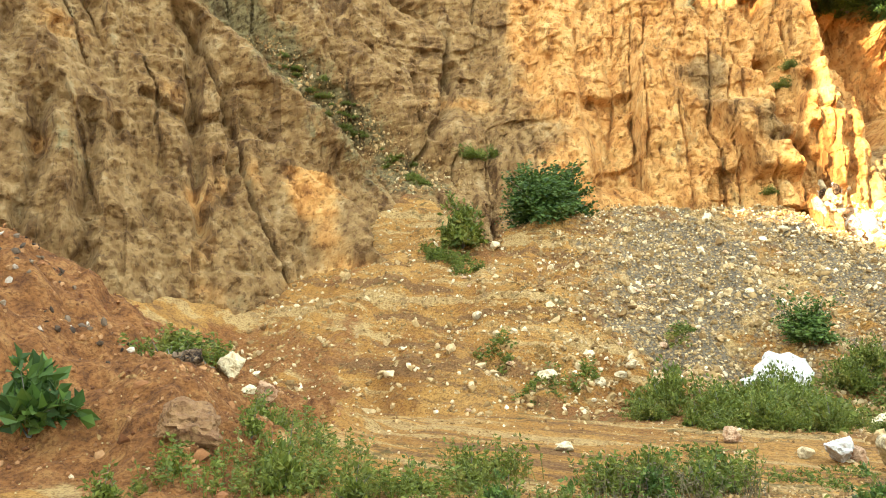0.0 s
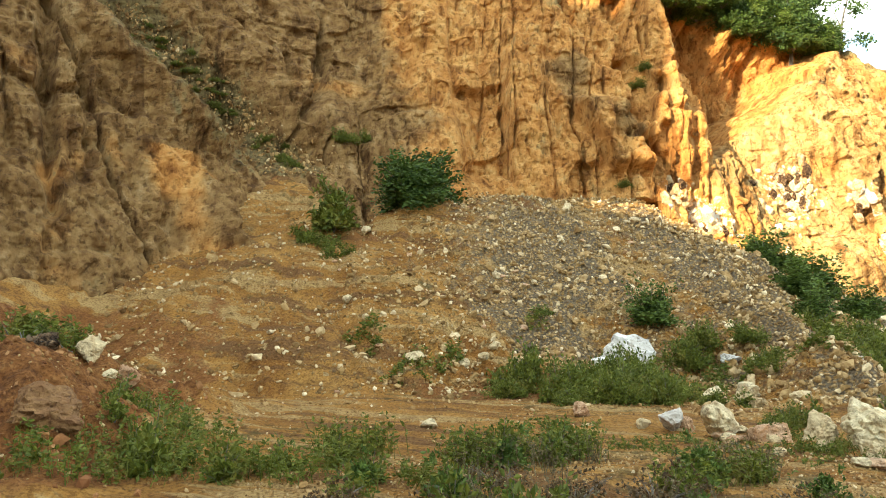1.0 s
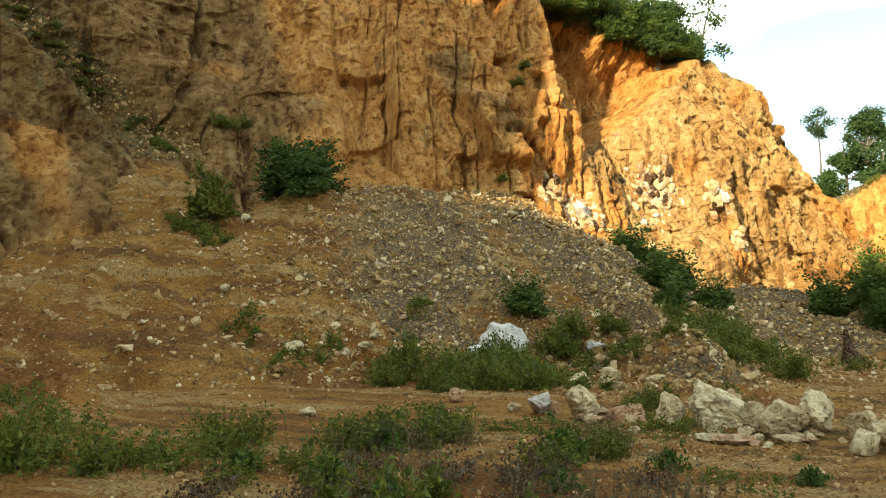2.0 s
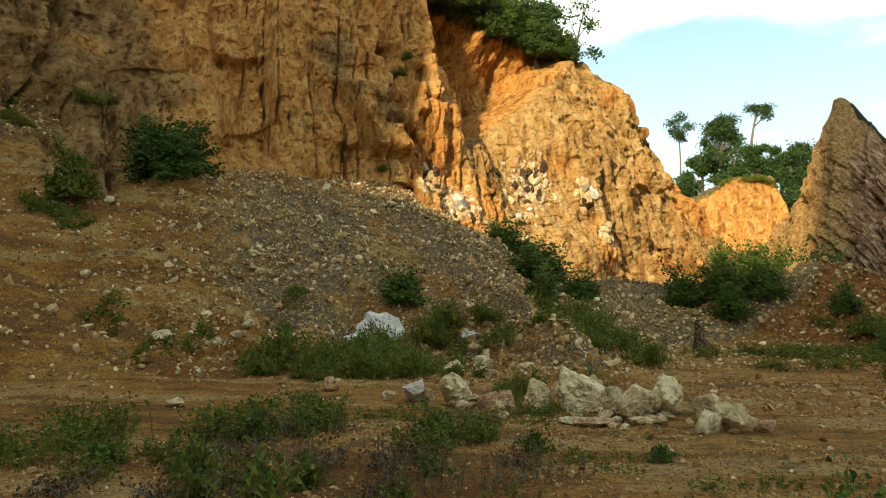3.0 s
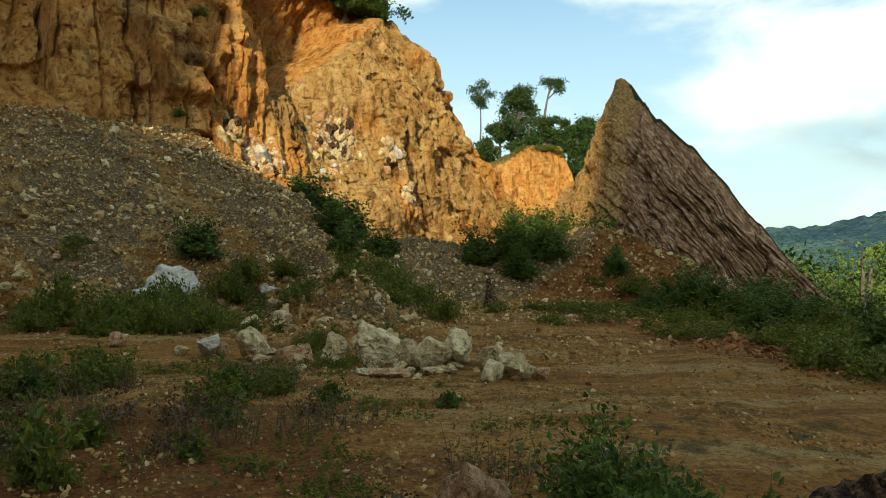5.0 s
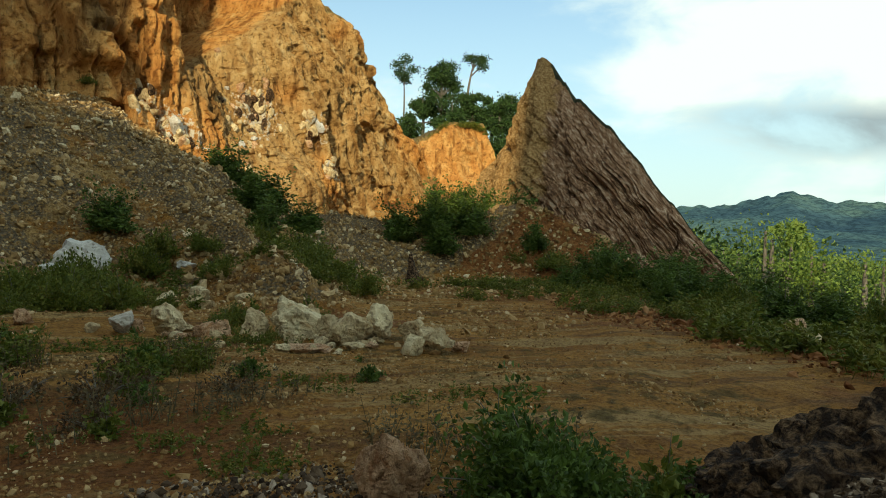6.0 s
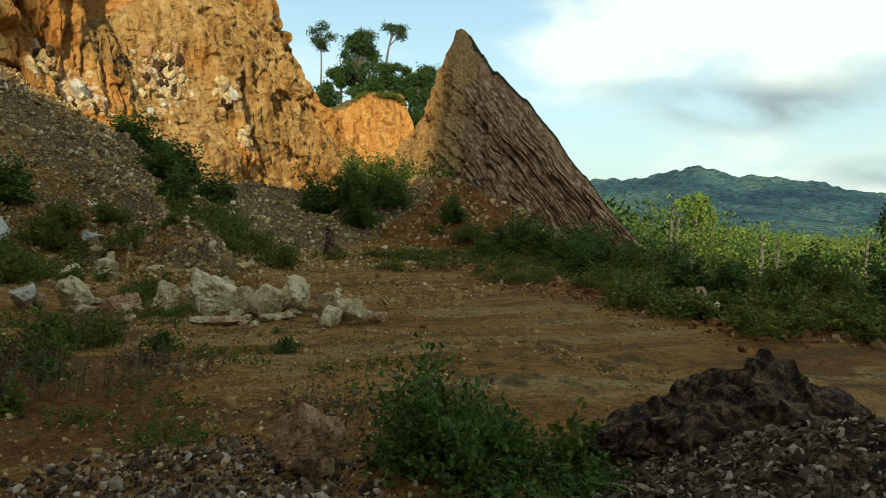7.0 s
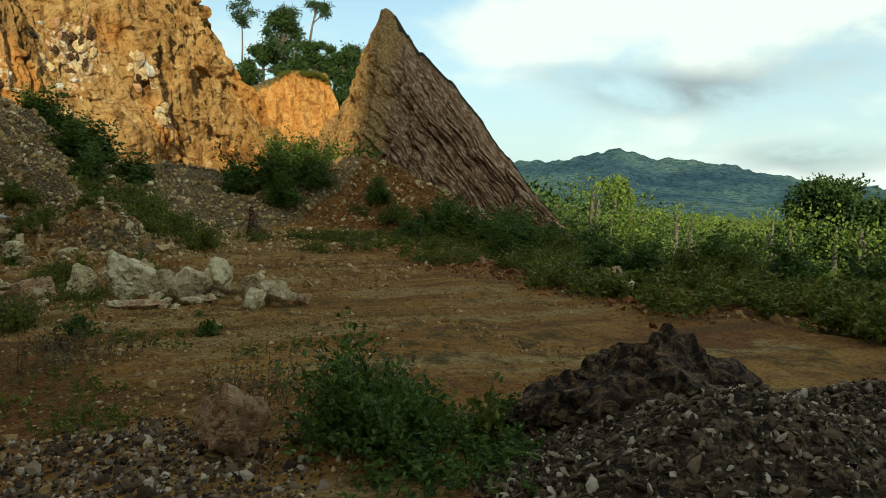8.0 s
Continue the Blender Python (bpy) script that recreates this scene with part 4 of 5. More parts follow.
def rock_shape(seed, level, size, planes=13, rough=0.05, layered=0.0, blunt=0.0):
    """A broken rock: a ball cut by random planes, with a rough skin; it stands on z = 0."""
    g = rng(seed)
    d, f = ICO[level]
    n = g.normal(size=(planes, 3))
    n /= np.linalg.norm(n, axis=1)[:, None]
    off = g.uniform(0.46 + blunt, 0.80 + 0.5 * blunt, planes)
    dots = d @ n.T
    r = np.min(np.where(dots > 0.05, off / np.maximum(dots, 0.05), 9), axis=1)
    r = np.minimum(r, 1.12)
    if level > 2:
        r = r - 0.09 * groove(vnoise(d[:, 0] * 1.7 + seed, d[:, 1] * 1.7, d[:, 2] * 1.7, seed + 9), 0.07) - 0.06 * groove(vnoise(d[:, 0] * 3.3, d[:, 1] * 3.3 + seed, d[:, 2] * 3.3, seed + 11), 0.08)
    r = r + rough * fbm(d[:, 0] * 2.3 + seed, d[:, 1] * 2.3, d[:, 2] * 2.3, seed, 5, 0.6) + layered * ridged(d[:, 2] * 3 + 0.6 * d[:, 0], d[:, 1] * 0.6, seed, seed, 2)
    if level > 3:
        for k, amp in ((2.4, 0.045), (5.0, 0.03), (11.0, 0.02)):
            n = vnoise(d[:, 0] * k + seed, (d[:, 1] + 0.4 * d[:, 2]) * k, (d[:, 2] - 0.3 * d[:, 0]) * k * 1.3, seed + 21)
            r = r + amp * (smooth(n, 0.0, 0.08) - 0.5)
    v = d * r[:, None] * np.array(size) / 2
    v[:, 2] -= v[:, 2].min() * 0.86
    return v, f


def rock(name, x, y, size, mat, seed, label, group="", level=4, sink=0.0, z=None, rough=0.06, layered=0.0, turn=0.0, blunt=0.0):
    v, f = rock_shape(seed, level, size, rough=rough, layered=layered, blunt=blunt)
    ob = new(name, mesh_from(name, v, f, mat, flat=True))
    ob.matrix_world = pose(x, y, (gz(x, y) if z is None else z) - sink, 0, 0, turn)
    tagged(ob, label, "boulder" if max(size) > 0.45 else "stone", group)
    return ob


def stone_field(name, x, y, size, mat, label, seed, level=1, lift=0.12, z=None):
    g = rng(seed)
    d, f = ICO[level]
    n, m = len(x), len(d)
    z = ground_z(x, y) if z is None else z
    q = g.normal(size=(n, 3, 3))
    q = np.linalg.qr(q)[0]
    sc = np.stack([g.uniform(0.6, 1.3, n), g.uniform(0.6, 1.1, n), g.uniform(0.35, 0.8, n)], 1) * size[:, None] / 2
    j = 1 + g.uniform(-0.45, 0.4, (n, m))
    v = d[None] * j[..., None] * sc[:, None]
    v = np.einsum("nij,nmj->nmi", q, v)
    v += np.stack([x, y, z + size * lift], 1)[:, None]
    F = (f[None] + (np.arange(n) * m)[:, None, None]).reshape(-1, 3)
    ob = new(name, mesh_from(name, v.reshape(-1, 3), F, mat, flat=True))
    return tagged(ob, label, "stones", kind="stuff")


def sample(seed, n, box, keep):
    g = rng(seed)
    x, y = g.uniform(box[0], box[1], n), g.uniform(box[2], box[3], n)
    k = g.rand(n) < keep(x, y)
    return x[k], y[k], g


# scree on the big tip
def on_talus(x, y):
    r, az, floor, rough, tal, apron, bank, spoil, bank2 = ground_parts(x, y)
    grey = smooth(x - 0.3 * (y - 20), -2, 6)
    fan = smooth(ridge_height(x, y, FAN, 0.56)[0] - np.maximum(tal, floor), -0.4, 0.2)
    return np.maximum(smooth(tal - np.maximum(bank, floor), -0.5, 0.3) * (0.22 + 0.78 * grey), 0.22 * fan)


X, Y, G = sample(5, 46000, (-8, 20, 13, 40), on_talus)
stone_field("scree_stones", X, Y, np.clip(G.lognormal(-2.3, 0.48, len(X)), 0.05, 0.42), M_TALUS, "grey and buff broken stones lying on the scree slope", 6)
X, Y, G = sample(93, 750, (-8, 20, 13, 37), on_talus)
stone_field("scree_blocks", X, Y, np.clip(G.lognormal(-1.5, 0.35, len(X)), 0.15, 0.7), M_TALUS, "larger angular stones lying on the scree slope", 94, 2)
X, Y, G = sample(7, 22000, (-6, 24, 3, 30), lambda x, y: 0.35 + 0.5 * smooth(fbm(x * 0.3, y * 0.3, 0, 71), 0, 0.5) - 0.3 * smooth(np.hypot(x, y), 22, 30))
stone_field("floor_stones", X, Y, np.clip(G.lognormal(-3.1, 0.5, len(X)), 0.02, 0.2), M_PEBBLE, "small pale stones strewn over the quarry floor", 8)
X, Y, G = sample(23, 15000, (-1, 10, 1.5, 11.5), lambda x, y: 0.15 + 0.85 * smooth(fbm(x * 0.5, y * 0.5, 0, 79), -0.3, 0.4))
stone_field("floor_grit", X, Y, np.clip(G.lognormal(-3.5, 0.5, len(X)), 0.014, 0.11), M_PEBBLE, "grit and small stones on the near floor", 24)
X, Y, G = sample(9, 15000, (17, 42, 16, 38), lambda x, y: 0.25 + 0.75 * smooth(np.maximum(ground_parts(x, y)[8], ground_parts(x, y)[7]) - ground_parts(x, y)[2], -0.8, 0.3))
stone_field("bank_stones", X, Y, np.clip(G.lognormal(-1.9, 0.4, len(X)), 0.08, 0.45), M_TALUS, "broken stones on the second rubble bank", 10)
X, Y, G = sample(11, 10000, (8, 30, -1, 22), lambda x, y: smooth(fbm(x * 0.2, y * 0.2, 0, 73), -0.2, 0.4) * 0.8)
stone_field("track_stones", X, Y, np.clip(G.lognormal(-2.5, 0.5, len(X)), 0.04, 0.35), M_PEBBLE, "buff stones scattered along the track", 12)
def by_verge(x, y):
    t = np.clip(((x - 15.0) * 8.5 + (y - 1.6) * 10.4) / (8.5 ** 2 + 10.4 ** 2), 0, 1)
    return np.exp(-(np.hypot(x - 15.0 - 8.5 * t, y - 1.6 - 10.4 * t) / 1.3) ** 2)


X, Y, G = sample(25, 11000, (11, 27, -2, 16), by_verge)
stone_field("verge_clods", X, Y, np.clip(G.lognormal(-2.4, 0.55, len(X)), 0.05, 0.45), M_CLOD, "red-brown clods pushed up along the verge of the track", 26)
X, Y, G = sample(13, 16000, (1.2, 5.2, 1.6, 5.6), lambda x, y: smooth(2.0 - np.hypot(x - 2.5, (y - 2.9) * 1.2), -0.2, 0.9) * 0.9)
stone_field("near_rubble", X, Y, np.clip(G.lognormal(-3.45, 0.5, len(X)), 0.015, 0.14), M_GRAVEL, "dark broken stones at the foot of the rubble bank", 14)

X, Y, G = sample(15, 9000, (-24, -2, 7, 24), lambda x, y: smooth(ground_parts(x, y)[6] - ground_parts(x, y)[2], -0.5, 0.3) * 0.75)
stone_field("bank_clods", X, Y, np.clip(G.lognormal(-2.8, 0.55, len(X)), 0.03, 0.32), M_CLOD, "red-brown clods of earth on the bank", 16)
X, Y, G = sample(19, 1600, (-20, -5, 14, 24), lambda x, y: groove(np.minimum(ridge_height(x, y, RED_BANK, 0.5)[1], 3), 0.9) * 0.9)
stone_field("bank_rubble", X, Y, np.clip(G.lognormal(-2.1, 0.45, len(X)), 0.06, 0.4), M_GRAVEL, "grey-brown rubble along the top of the red bank", 20)

# debris lying in the gully of the face
G = rng(95)
debris = []
for k in range(900):
    z = 10 + 10 * G.rand() ** 1.3
    debris.append(on_face("cliff", -1.3 - 1.04 * (z - 11) + G.normal() * (0.5 + 0.09 * (20 - z)), z)[:])
debris = np.array(debris)
stone_field("gully_debris", debris[:, 0], debris[:, 1], np.clip(G.lognormal(-1.9, 0.45, len(debris)), 0.08, 0.4), M_PEBBLE, "broken stones and earth lying in the gully", 96, z=debris[:, 2])

# pale stones that stand out on the scree
G = rng(17)
spots = [(2.3, 32.6, 0.62), (14.5, 31.2, 0.6), (9.1, 27.7, 0.5), (1.25, 26.6, 0.55), (3.1, 22.1, 0.8), (8.2, 25.6, 0.42), (12.4, 29.5, 0.4), (2.26, 14.07, 0.42), (4.6, 22.0, 0.6), (5.1, 21.6, 0.55), (5.6, 22.3, 0.5), (6.2, 21.3, 0.45), (11.6, 25.0, 0.5), (1.8, 25.0, 0.4)]
while len(spots) < 64:
    px, py = G.uniform(-2, 17), G.uniform(19, 34)
    if G.rand() < on_talus(np.array([px]), np.array([py]))[0]:
        spots.append((px, py, G.uniform(0.16, 0.34)))
for i, (px, py, ps) in enumerate(spots):
    rock("stone", px, py, (ps * G.uniform(0.9, 1.3), ps, ps * G.uniform(0.45, 0.8)), M_PALE if i < 14 or i % 4 == 0 else M_PINK, 200 + i, "pale angular stone lying on the scree slope", "stones on the scree", level=2, sink=0.04, turn=G.uniform(0, 360))

# boulders
rock("boulder", 9.9, 22.0, (1.75, 1.4, 1.7), M_WHITE, 39, "large white limestone boulder among the weeds", "boulders", sink=0.35, rough=0.07, blunt=0.24, level=4)
rock("boulder", 8.9, 21.6, (0.8, 0.7, 0.55), M_WHITE, 32, "white limestone block leaning against a larger one", "boulders", sink=0.05)
PILE = [
    (6.85, 13.1, 0.6, 0.5, 0.5, M_WHITE, "small white rounded boulder with a brown back"), (7.12, 13.0, 0.42, 0.4, 0.5, M_PINK, "small brown weathered boulder"),
    (7.35, 12.15, 0.86, 0.7, 0.72, M_PALE, "buff limestone boulder with a flat face"), (8.0, 11.5, 0.9, 0.66, 0.64, M_PINK, "pinkish brown boulder with a flat top"),
    (9.15, 10.6, 1.20, 1.0, 1.0, M_PALE, "large cracked buff limestone boulder on top of the pile"), (8.75, 11.25, 0.66, 0.6, 0.78, M_PALE, "pale limestone block behind the large one"),
    (9.95, 11.05, 0.56, 0.55, 0.82, M_PALE, "tall pale limestone block"), (8.6, 9.95, 0.55, 0.5, 0.42, M_PALE, "grey limestone block at the foot of the pile"),
    (9.45, 10.0, 0.6, 0.55, 0.62, M_PALE, "grey-green limestone block in the pile"), (8.35, 9.2, 0.8, 0.5, 0.28, M_PINK, "low dark brown slab in front of the pile"),
    (9.62, 9.4, 0.98, 0.8, 0.74, M_PALE, "whitish grey limestone boulder"), (10.2, 9.35, 1.0, 0.8, 0.84, M_PALE, "pale grey limestone boulder with a sloping top"),
    (10.6, 8.7, 0.74, 0.66, 0.66, M_PALE, "buff limestone boulder in the pile"), (9.55, 7.75, 0.52, 0.5, 0.70, M_PALE, "upright pale limestone block at the end of the pile"),
    (10.05, 7.65, 0.62, 0.55, 0.78, M_PALE, "upright grey limestone block at the end of the pile"), (10.45, 7.35, 0.4, 0.4, 0.3, M_PINK, "small brown stone beside the pile"),
    (10.75, 18.2, 0.95, 0.7, 0.55, M_PALE, "pale slab on the rise behind the pile"), (11.3, 17.6, 1.1, 0.8, 0.62, M_PALE, "pale slab on the rise behind the pile"),
    (10.6, 16.2, 0.7, 0.5, 0.4, M_PALE, "buff stone behind the pile"), (11.4, 15.6, 0.55, 0.5, 0.42, M_PALE, "buff stone behind the pile"), (10.1, 16.9, 0.6, 0.5, 0.45, M_PINK, "brown stone behind the pile"),
    (5.75, 15.1, 0.55, 0.5, 0.42, M_PINK, "brown block half hidden in the weeds"), (12.6, 20.6, 0.9, 0.6, 0.4, M_WHITE, "white slab on the rise"), (13.1, 19.9, 0.6, 0.5, 0.35, M_PALE, "buff slab on the rise"),
    (14.4, 17.4, 0.6, 0.4, 0.3, M_WHITE, "white stone on the rise"), (15.2, 17.0, 0.5, 0.4, 0.3, M_PALE, "pale stone on the rise"),
]
for i, (px, py, sx, sy, sz, m, lab) in enumerate(PILE):
    rock("boulder", px, py, (sx * 1.06, sy * 1.06, sz * 1.06), m, 300 + i, lab, "boulders", sink=0.05, rough=0.022, turn=37.0 * i)
G = rng(37)
for i in range(34):
    t = G.rand()
    px, py = 6.6 + 4.0 * t + G.normal() * 0.45, 12.6 - 4.9 * t + G.normal() * 0.55
    ps = G.uniform(0.14, 0.36)
    rock("stone", px, py, (ps * 1.3, ps, ps * 0.8), M_PALE if i % 4 else M_PINK, 340 + i, "small angular stone at the foot of the boulders", "stones round the boulder pile", level=3, sink=0.02, turn=G.uniform(0, 360))
rock("boulder", -4.5, 15.9, (0.66, 0.6, 0.66), M_PALE, 41, "white-topped grey boulder on the red bank", "boulders", sink=0.05)
rock("boulder", -4.0, 15.5, (0.34, 0.3, 0.24), M_PALE, 42, "small white stone beside the grey boulder", "boulders")
rock("boulder", -4.0, 16.8, (0.55, 0.5, 0.55), M_PINK, 43, "brown boulder on the red bank", "boulders")
rock("boulder", -5.2, 15.4, (0.8, 0.6, 0.45), M_DARK, 44, "dark earthy clod on the red bank", "boulders")
rock("boulder", -3.85, 11.4, (1.25, 1.0, 0.72), M_EARTH, 45, "lump of red-brown earth on the bank", "boulders", sink=0.16, rough=0.12, blunt=0.15)
rock("boulder", 1.95, 2.9, (0.5, 0.4, 0.32), M_PALE, 47, "pale grey stone in the near rubble", "boulders", sink=0.03)
rock("boulder", 18.9, 4.8, (0.55, 0.45, 0.5), M_WHITE, 48, "white stone at the edge of the scrub", "boulders")
rock("boulder", 17.6, 3.5, (0.95, 0.6, 0.6), M_PINK, 49, "brown boulder at the edge of the scrub", "boulders")
rock("boulder", 16.7, 2.9, (0.7, 0.5, 0.4), M_PALE, 50, "buff stone at the edge of the scrub", "boulders")

# pale outcrops of limestone in the fresh face, with a dark seam in the largest
G = rng(61)
for i in range(210):
    c = ((21.6, 9.6, 0.9, 0.9), (29.6, 10.3, 2.1, 2.4), (23.2, 7.4, 1.1, 1.2), (29.6, 10.3, 1.5, 1.7), (34.4, 9.6, 0.7, 1.2), (26.4, 5.6, 1.2, 0.6), (36.0, 6.8, 0.8, 0.8), (29.2, 9.6, 1.4, 1.7))[i % 8]
    ox, oz = c[0] + G.normal() * c[2] * 0.6, c[1] + G.normal() * c[3] * 0.6
    core = math.hypot((ox - 29.9) / 1.5, (oz - 10.2) / 1.6) < 1.0
    ox, oy, oz = on_face("cliff", ox, oz)
    s = G.uniform(0.35, 1.0)
    v, f = rock_shape(400 + i, 2, (s, s * 0.9, s * G.uniform(0.9, 1.7)))
    ob = new("limestone_outcrop", mesh_from("limestone_outcrop", v, f, M_DARK if core and i % 10 < 5 or i % 9 == 4 else (M_PALE, M_WHITE, M_PALE, M_PALE, M_PINK)[i % 5], flat=True))
    ob.matrix_world = pose(ox, oy + 0.18 * s, oz - 0.4 * s, G.uniform(-30, 30), G.uniform(-30, 30), G.uniform(0, 360))
    tagged(ob, "dark jagged block in a seam of the ochre face" if ob.data.materials[0] == M_DARK else "pale jagged limestone block set in the ochre face", "rock", "limestone blocks in the face")


# near heap of dark stones with a dark boulder in it
def heap_z(x, y):
    a = 0.90 - 0.44 * np.hypot(x - 4.9, y + 0.95)
    b = 0.72 - 0.42 * np.hypot(x - 6.2, y + 1.7)
    return smax(a, b, 0.2) + 0.05 * fbm(x * 1.7, y * 1.7, 0, 83) - 0.14


def build_heap():
    root = new("stone_heap")
    tagged(root, "heap of dark brown broken stones beside the track", "stone heap")
    x, y = np.meshgrid(np.linspace(2.6, 8.4, 90), np.linspace(-4.0, 1.6, 90), indexing="ij")
    z = np.maximum(heap_z(x, y), ground_z(x.ravel(), y.ravel()).reshape(x.shape) - 0.12)
    part("core", mesh_from("core", np.stack([x, y, z], -1).reshape(-1, 3), grid_faces(90, 90)[:, ::-1].copy(), M_DARK), root)
    g = rng(84)
    n = 20000
    px, py = g.uniform(2.7, 7.8, n), g.uniform(-3.6, 1.3, n)
    hz = heap_z(px, py)
    k = hz > ground_z(px, py) - 0.10
    px, py, hz = px[k], py[k], hz[k]
    s = np.clip(g.lognormal(-3.4, 0.45, len(px)), 0.018, 0.12)
    d, f = ICO[1]
    q = np.linalg.qr(g.normal(size=(len(px), 3, 3)))[0]
    v = d[None] * (1 + g.uniform(-0.3, 0.3, (len(px), 12)))[..., None] * (np.stack([s, s * 0.62, s * 0.26], 1) * 0.7)[:, None]
    v = np.einsum("nij,nmj->nmi", q, v) + np.stack([px, py, hz + s * 0.1], 1)[:, None]
    F = (f[None] + (np.arange(len(px)) * 12)[:, None, None]).reshape(-1, 3)
    ob = part("stone_cover", mesh_from("stone_cover", v.reshape(-1, 3), F, M_GRAVEL, flat=True), root, "dark and buff stone chips")
    tagged(ob, kind="stuff")


build_heap()


def crag(x, y, size, seed, turn, label, mat=None):
    """A craggy pointed boulder of flaky dark rock."""
    d, f = ICO[5]
    r = 0.86 + 0.20 * fbm(d[:, 0] * 1.6 + seed, d[:, 1] * 1.6, d[:, 2] * 1.6, seed, 3)
    for k, amp in ((2.2, 0.10), (4.5, 0.07), (9.0, 0.07), (17.0, 0.045), (30.0, 0.025)):
        n = vnoise(d[:, 0] * k + seed, (d[:, 1] + 0.5 * d[:, 2]) * k, (d[:, 2] - 0.4 * d[:, 0]) * k * 1.6, seed + 3)
        r = r + amp * (smooth(n, 0.0, 0.12) - 0.5)
    v = d * r[:, None]
    flat = np.hypot(v[:, 0], v[:, 1])
    v[:, 2] = np.where(v[:, 2] > 0, v[:, 2] * (1.15 - 0.55 * flat), v[:, 2])
    v = v * np.array(size) / 2
    ob = new("boulder", mesh_from("boulder", v, f, mat or M_DARK, flat=True))
    ob.matrix_world = pose(x, y, gz(x, y) + 0.12, 0, 0, turn)
    tagged(ob, label, "boulder", "boulders")


crag(5.9, -0.2, (1.9, 2.6, 1.85), 7, 12, "big dark brown craggy boulder half buried in stones")
rock("boulder", 3.75, 2.65, (0.66, 0.56, 0.72), M_PINK, 174, "pinkish boulder with a pale broken face", "boulders", level=5, sink=0.05, rough=0.05)
crag(5.55, 0.55, (1.1, 1.2, 1.0), 9, 60, "dark brown craggy boulder at the foot of the heap")

# ---------------------------------------------------------------- bushes and weeds
fern = make_bush("bush", 1, 4.6, 3.3, 170, 15000, 0.22, M_BUSH, "dense dark green feathery bush on the scree crest", fern=True)
fern.matrix_world = pose(5.0, 34.2, gz(5.0, 34.2) - 0.1)
soft = make_bush("bush", 2, 2.9, 2.4, 70, 2600, 0.26, M_WEED, "light green leafy bush at the edge of the scree")
soft.matrix_world = pose(0.9, 33.6, gz(0.9, 33.6) - 0.1)
scrub = make_bush("bush", 3, 2.3, 1.5, 80, 5200, 0.13, M_LEAFY, "dark green scrub bush in the shade", fern=True)
scrub.matrix_world = pose(11.6, 23.6, gz(11.6, 23.6) - 0.05)
low = make_bush("bush", 4, 2.0, 0.95, 60, 3000, 0.11, M_WEED, "low green leafy bush in the shade")
low.matrix_world = pose(7.4, 19.6, gz(7.4, 19.6) - 0.05)
near = make_bush("bush", 5, 1.45, 0.78, 100, 6500, 0.068, M_LEAFY, "dark green small-leaved bush at the trackside")
near.matrix_world = pose(4.45, 1.75, gz(4.45, 1.75) - 0.05)
sprig = make_bush("weed", 61, 0.8, 0.6, 26, 620, 0.085, M_LEAFY, "leafy dark green weed on the quarry floor")
sprig.matrix_world = pose(2.75, 10.2, gz(2.75, 10.2) - 0.03)
for x, y, k, r in ((3.6, 10.6, 0.9, 40), (5.15, 9.0, 1.0, 100), (1.7, 8.6, 1.0, 190), (2.2, 7.6, 0.8, 250), (6.0, 7.6, 0.7, 300), (4.2, 7.3, 0.7, 20), (0.6, 9.6, 0.8, 70), (7.2, 6.4, 0.6, 140)):
    copy_thing(sprig, pose(x, y, gz(x, y) - 0.03, 0, 0, r) @ Matrix.Scale(k, 4))
russet = make_bush("weed", 62, 1.0, 0.55, 34, 420, 0.06, M_RUSSET, "withered russet weed on the quarry floor")
russet.matrix_world = pose(3.1, 8.2, gz(3.1, 8.2) - 0.03)
for x, y, k, r in ((3.9, 7.7, 1.0, 80), (2.4, 9.2, 0.8, 160), (4.6, 8.3, 0.9, 210), (1.2, 7.6, 1.0, 300), (3.3, 6.6, 0.8, 30), (5.3, 7.0, 0.7, 120), (0.2, 8.4, 0.9, 10)):
    copy_thing(russet, pose(x, y, gz(x, y) - 0.03, 0, 0, r) @ Matrix.Scale(k, 4))


tuft = make_bush("leafy_weed", 8, 0.75, 0.62, 26, 420, 0.10, M_WEED, "leafy green weed on the bare floor", "weed")
tuft.matrix_world = pose(2.75, 10.4, gz(2.75, 10.4) - 0.03)


def plant(proto, x, y, s, turn, z=None, tall=1.0):
    m = pose(x, y, (gz(x, y) if z is None else z) - 0.08 * s, 0, 0, turn) @ Matrix.Diagonal((s, s, s * tall, 1))
    return copy_thing(proto, m)


G = rng(71)
# on the crest and behind it
for x, y, s in ((22.3, 33.6, 1.15), (20.6, 30.6, 1.2), (21.6, 28.6, 1.3), (19.8, 27.0, 1.2), (22.0, 26.2, 1.0), (24.4, 33.8, 0.95), (18.6, 24.8, 0.9)):
    plant(scrub, x, y, s * 1.1, G.uniform(0, 360), tall=0.9)
for x, y, s in ((18.6, 22.0, 1.0), (17.4, 20.3, 0.95), (16.6, 18.6, 0.85), (15.8, 20.8, 0.8), (18.8, 20.0, 0.9), (15.0, 17.2, 0.7), (17.2, 17.0, 0.7), (13.4, 20.9, 0.6), (12.4, 18.4, 0.55)):
    plant(low, x, y, s * 1.2, G.uniform(0, 360))
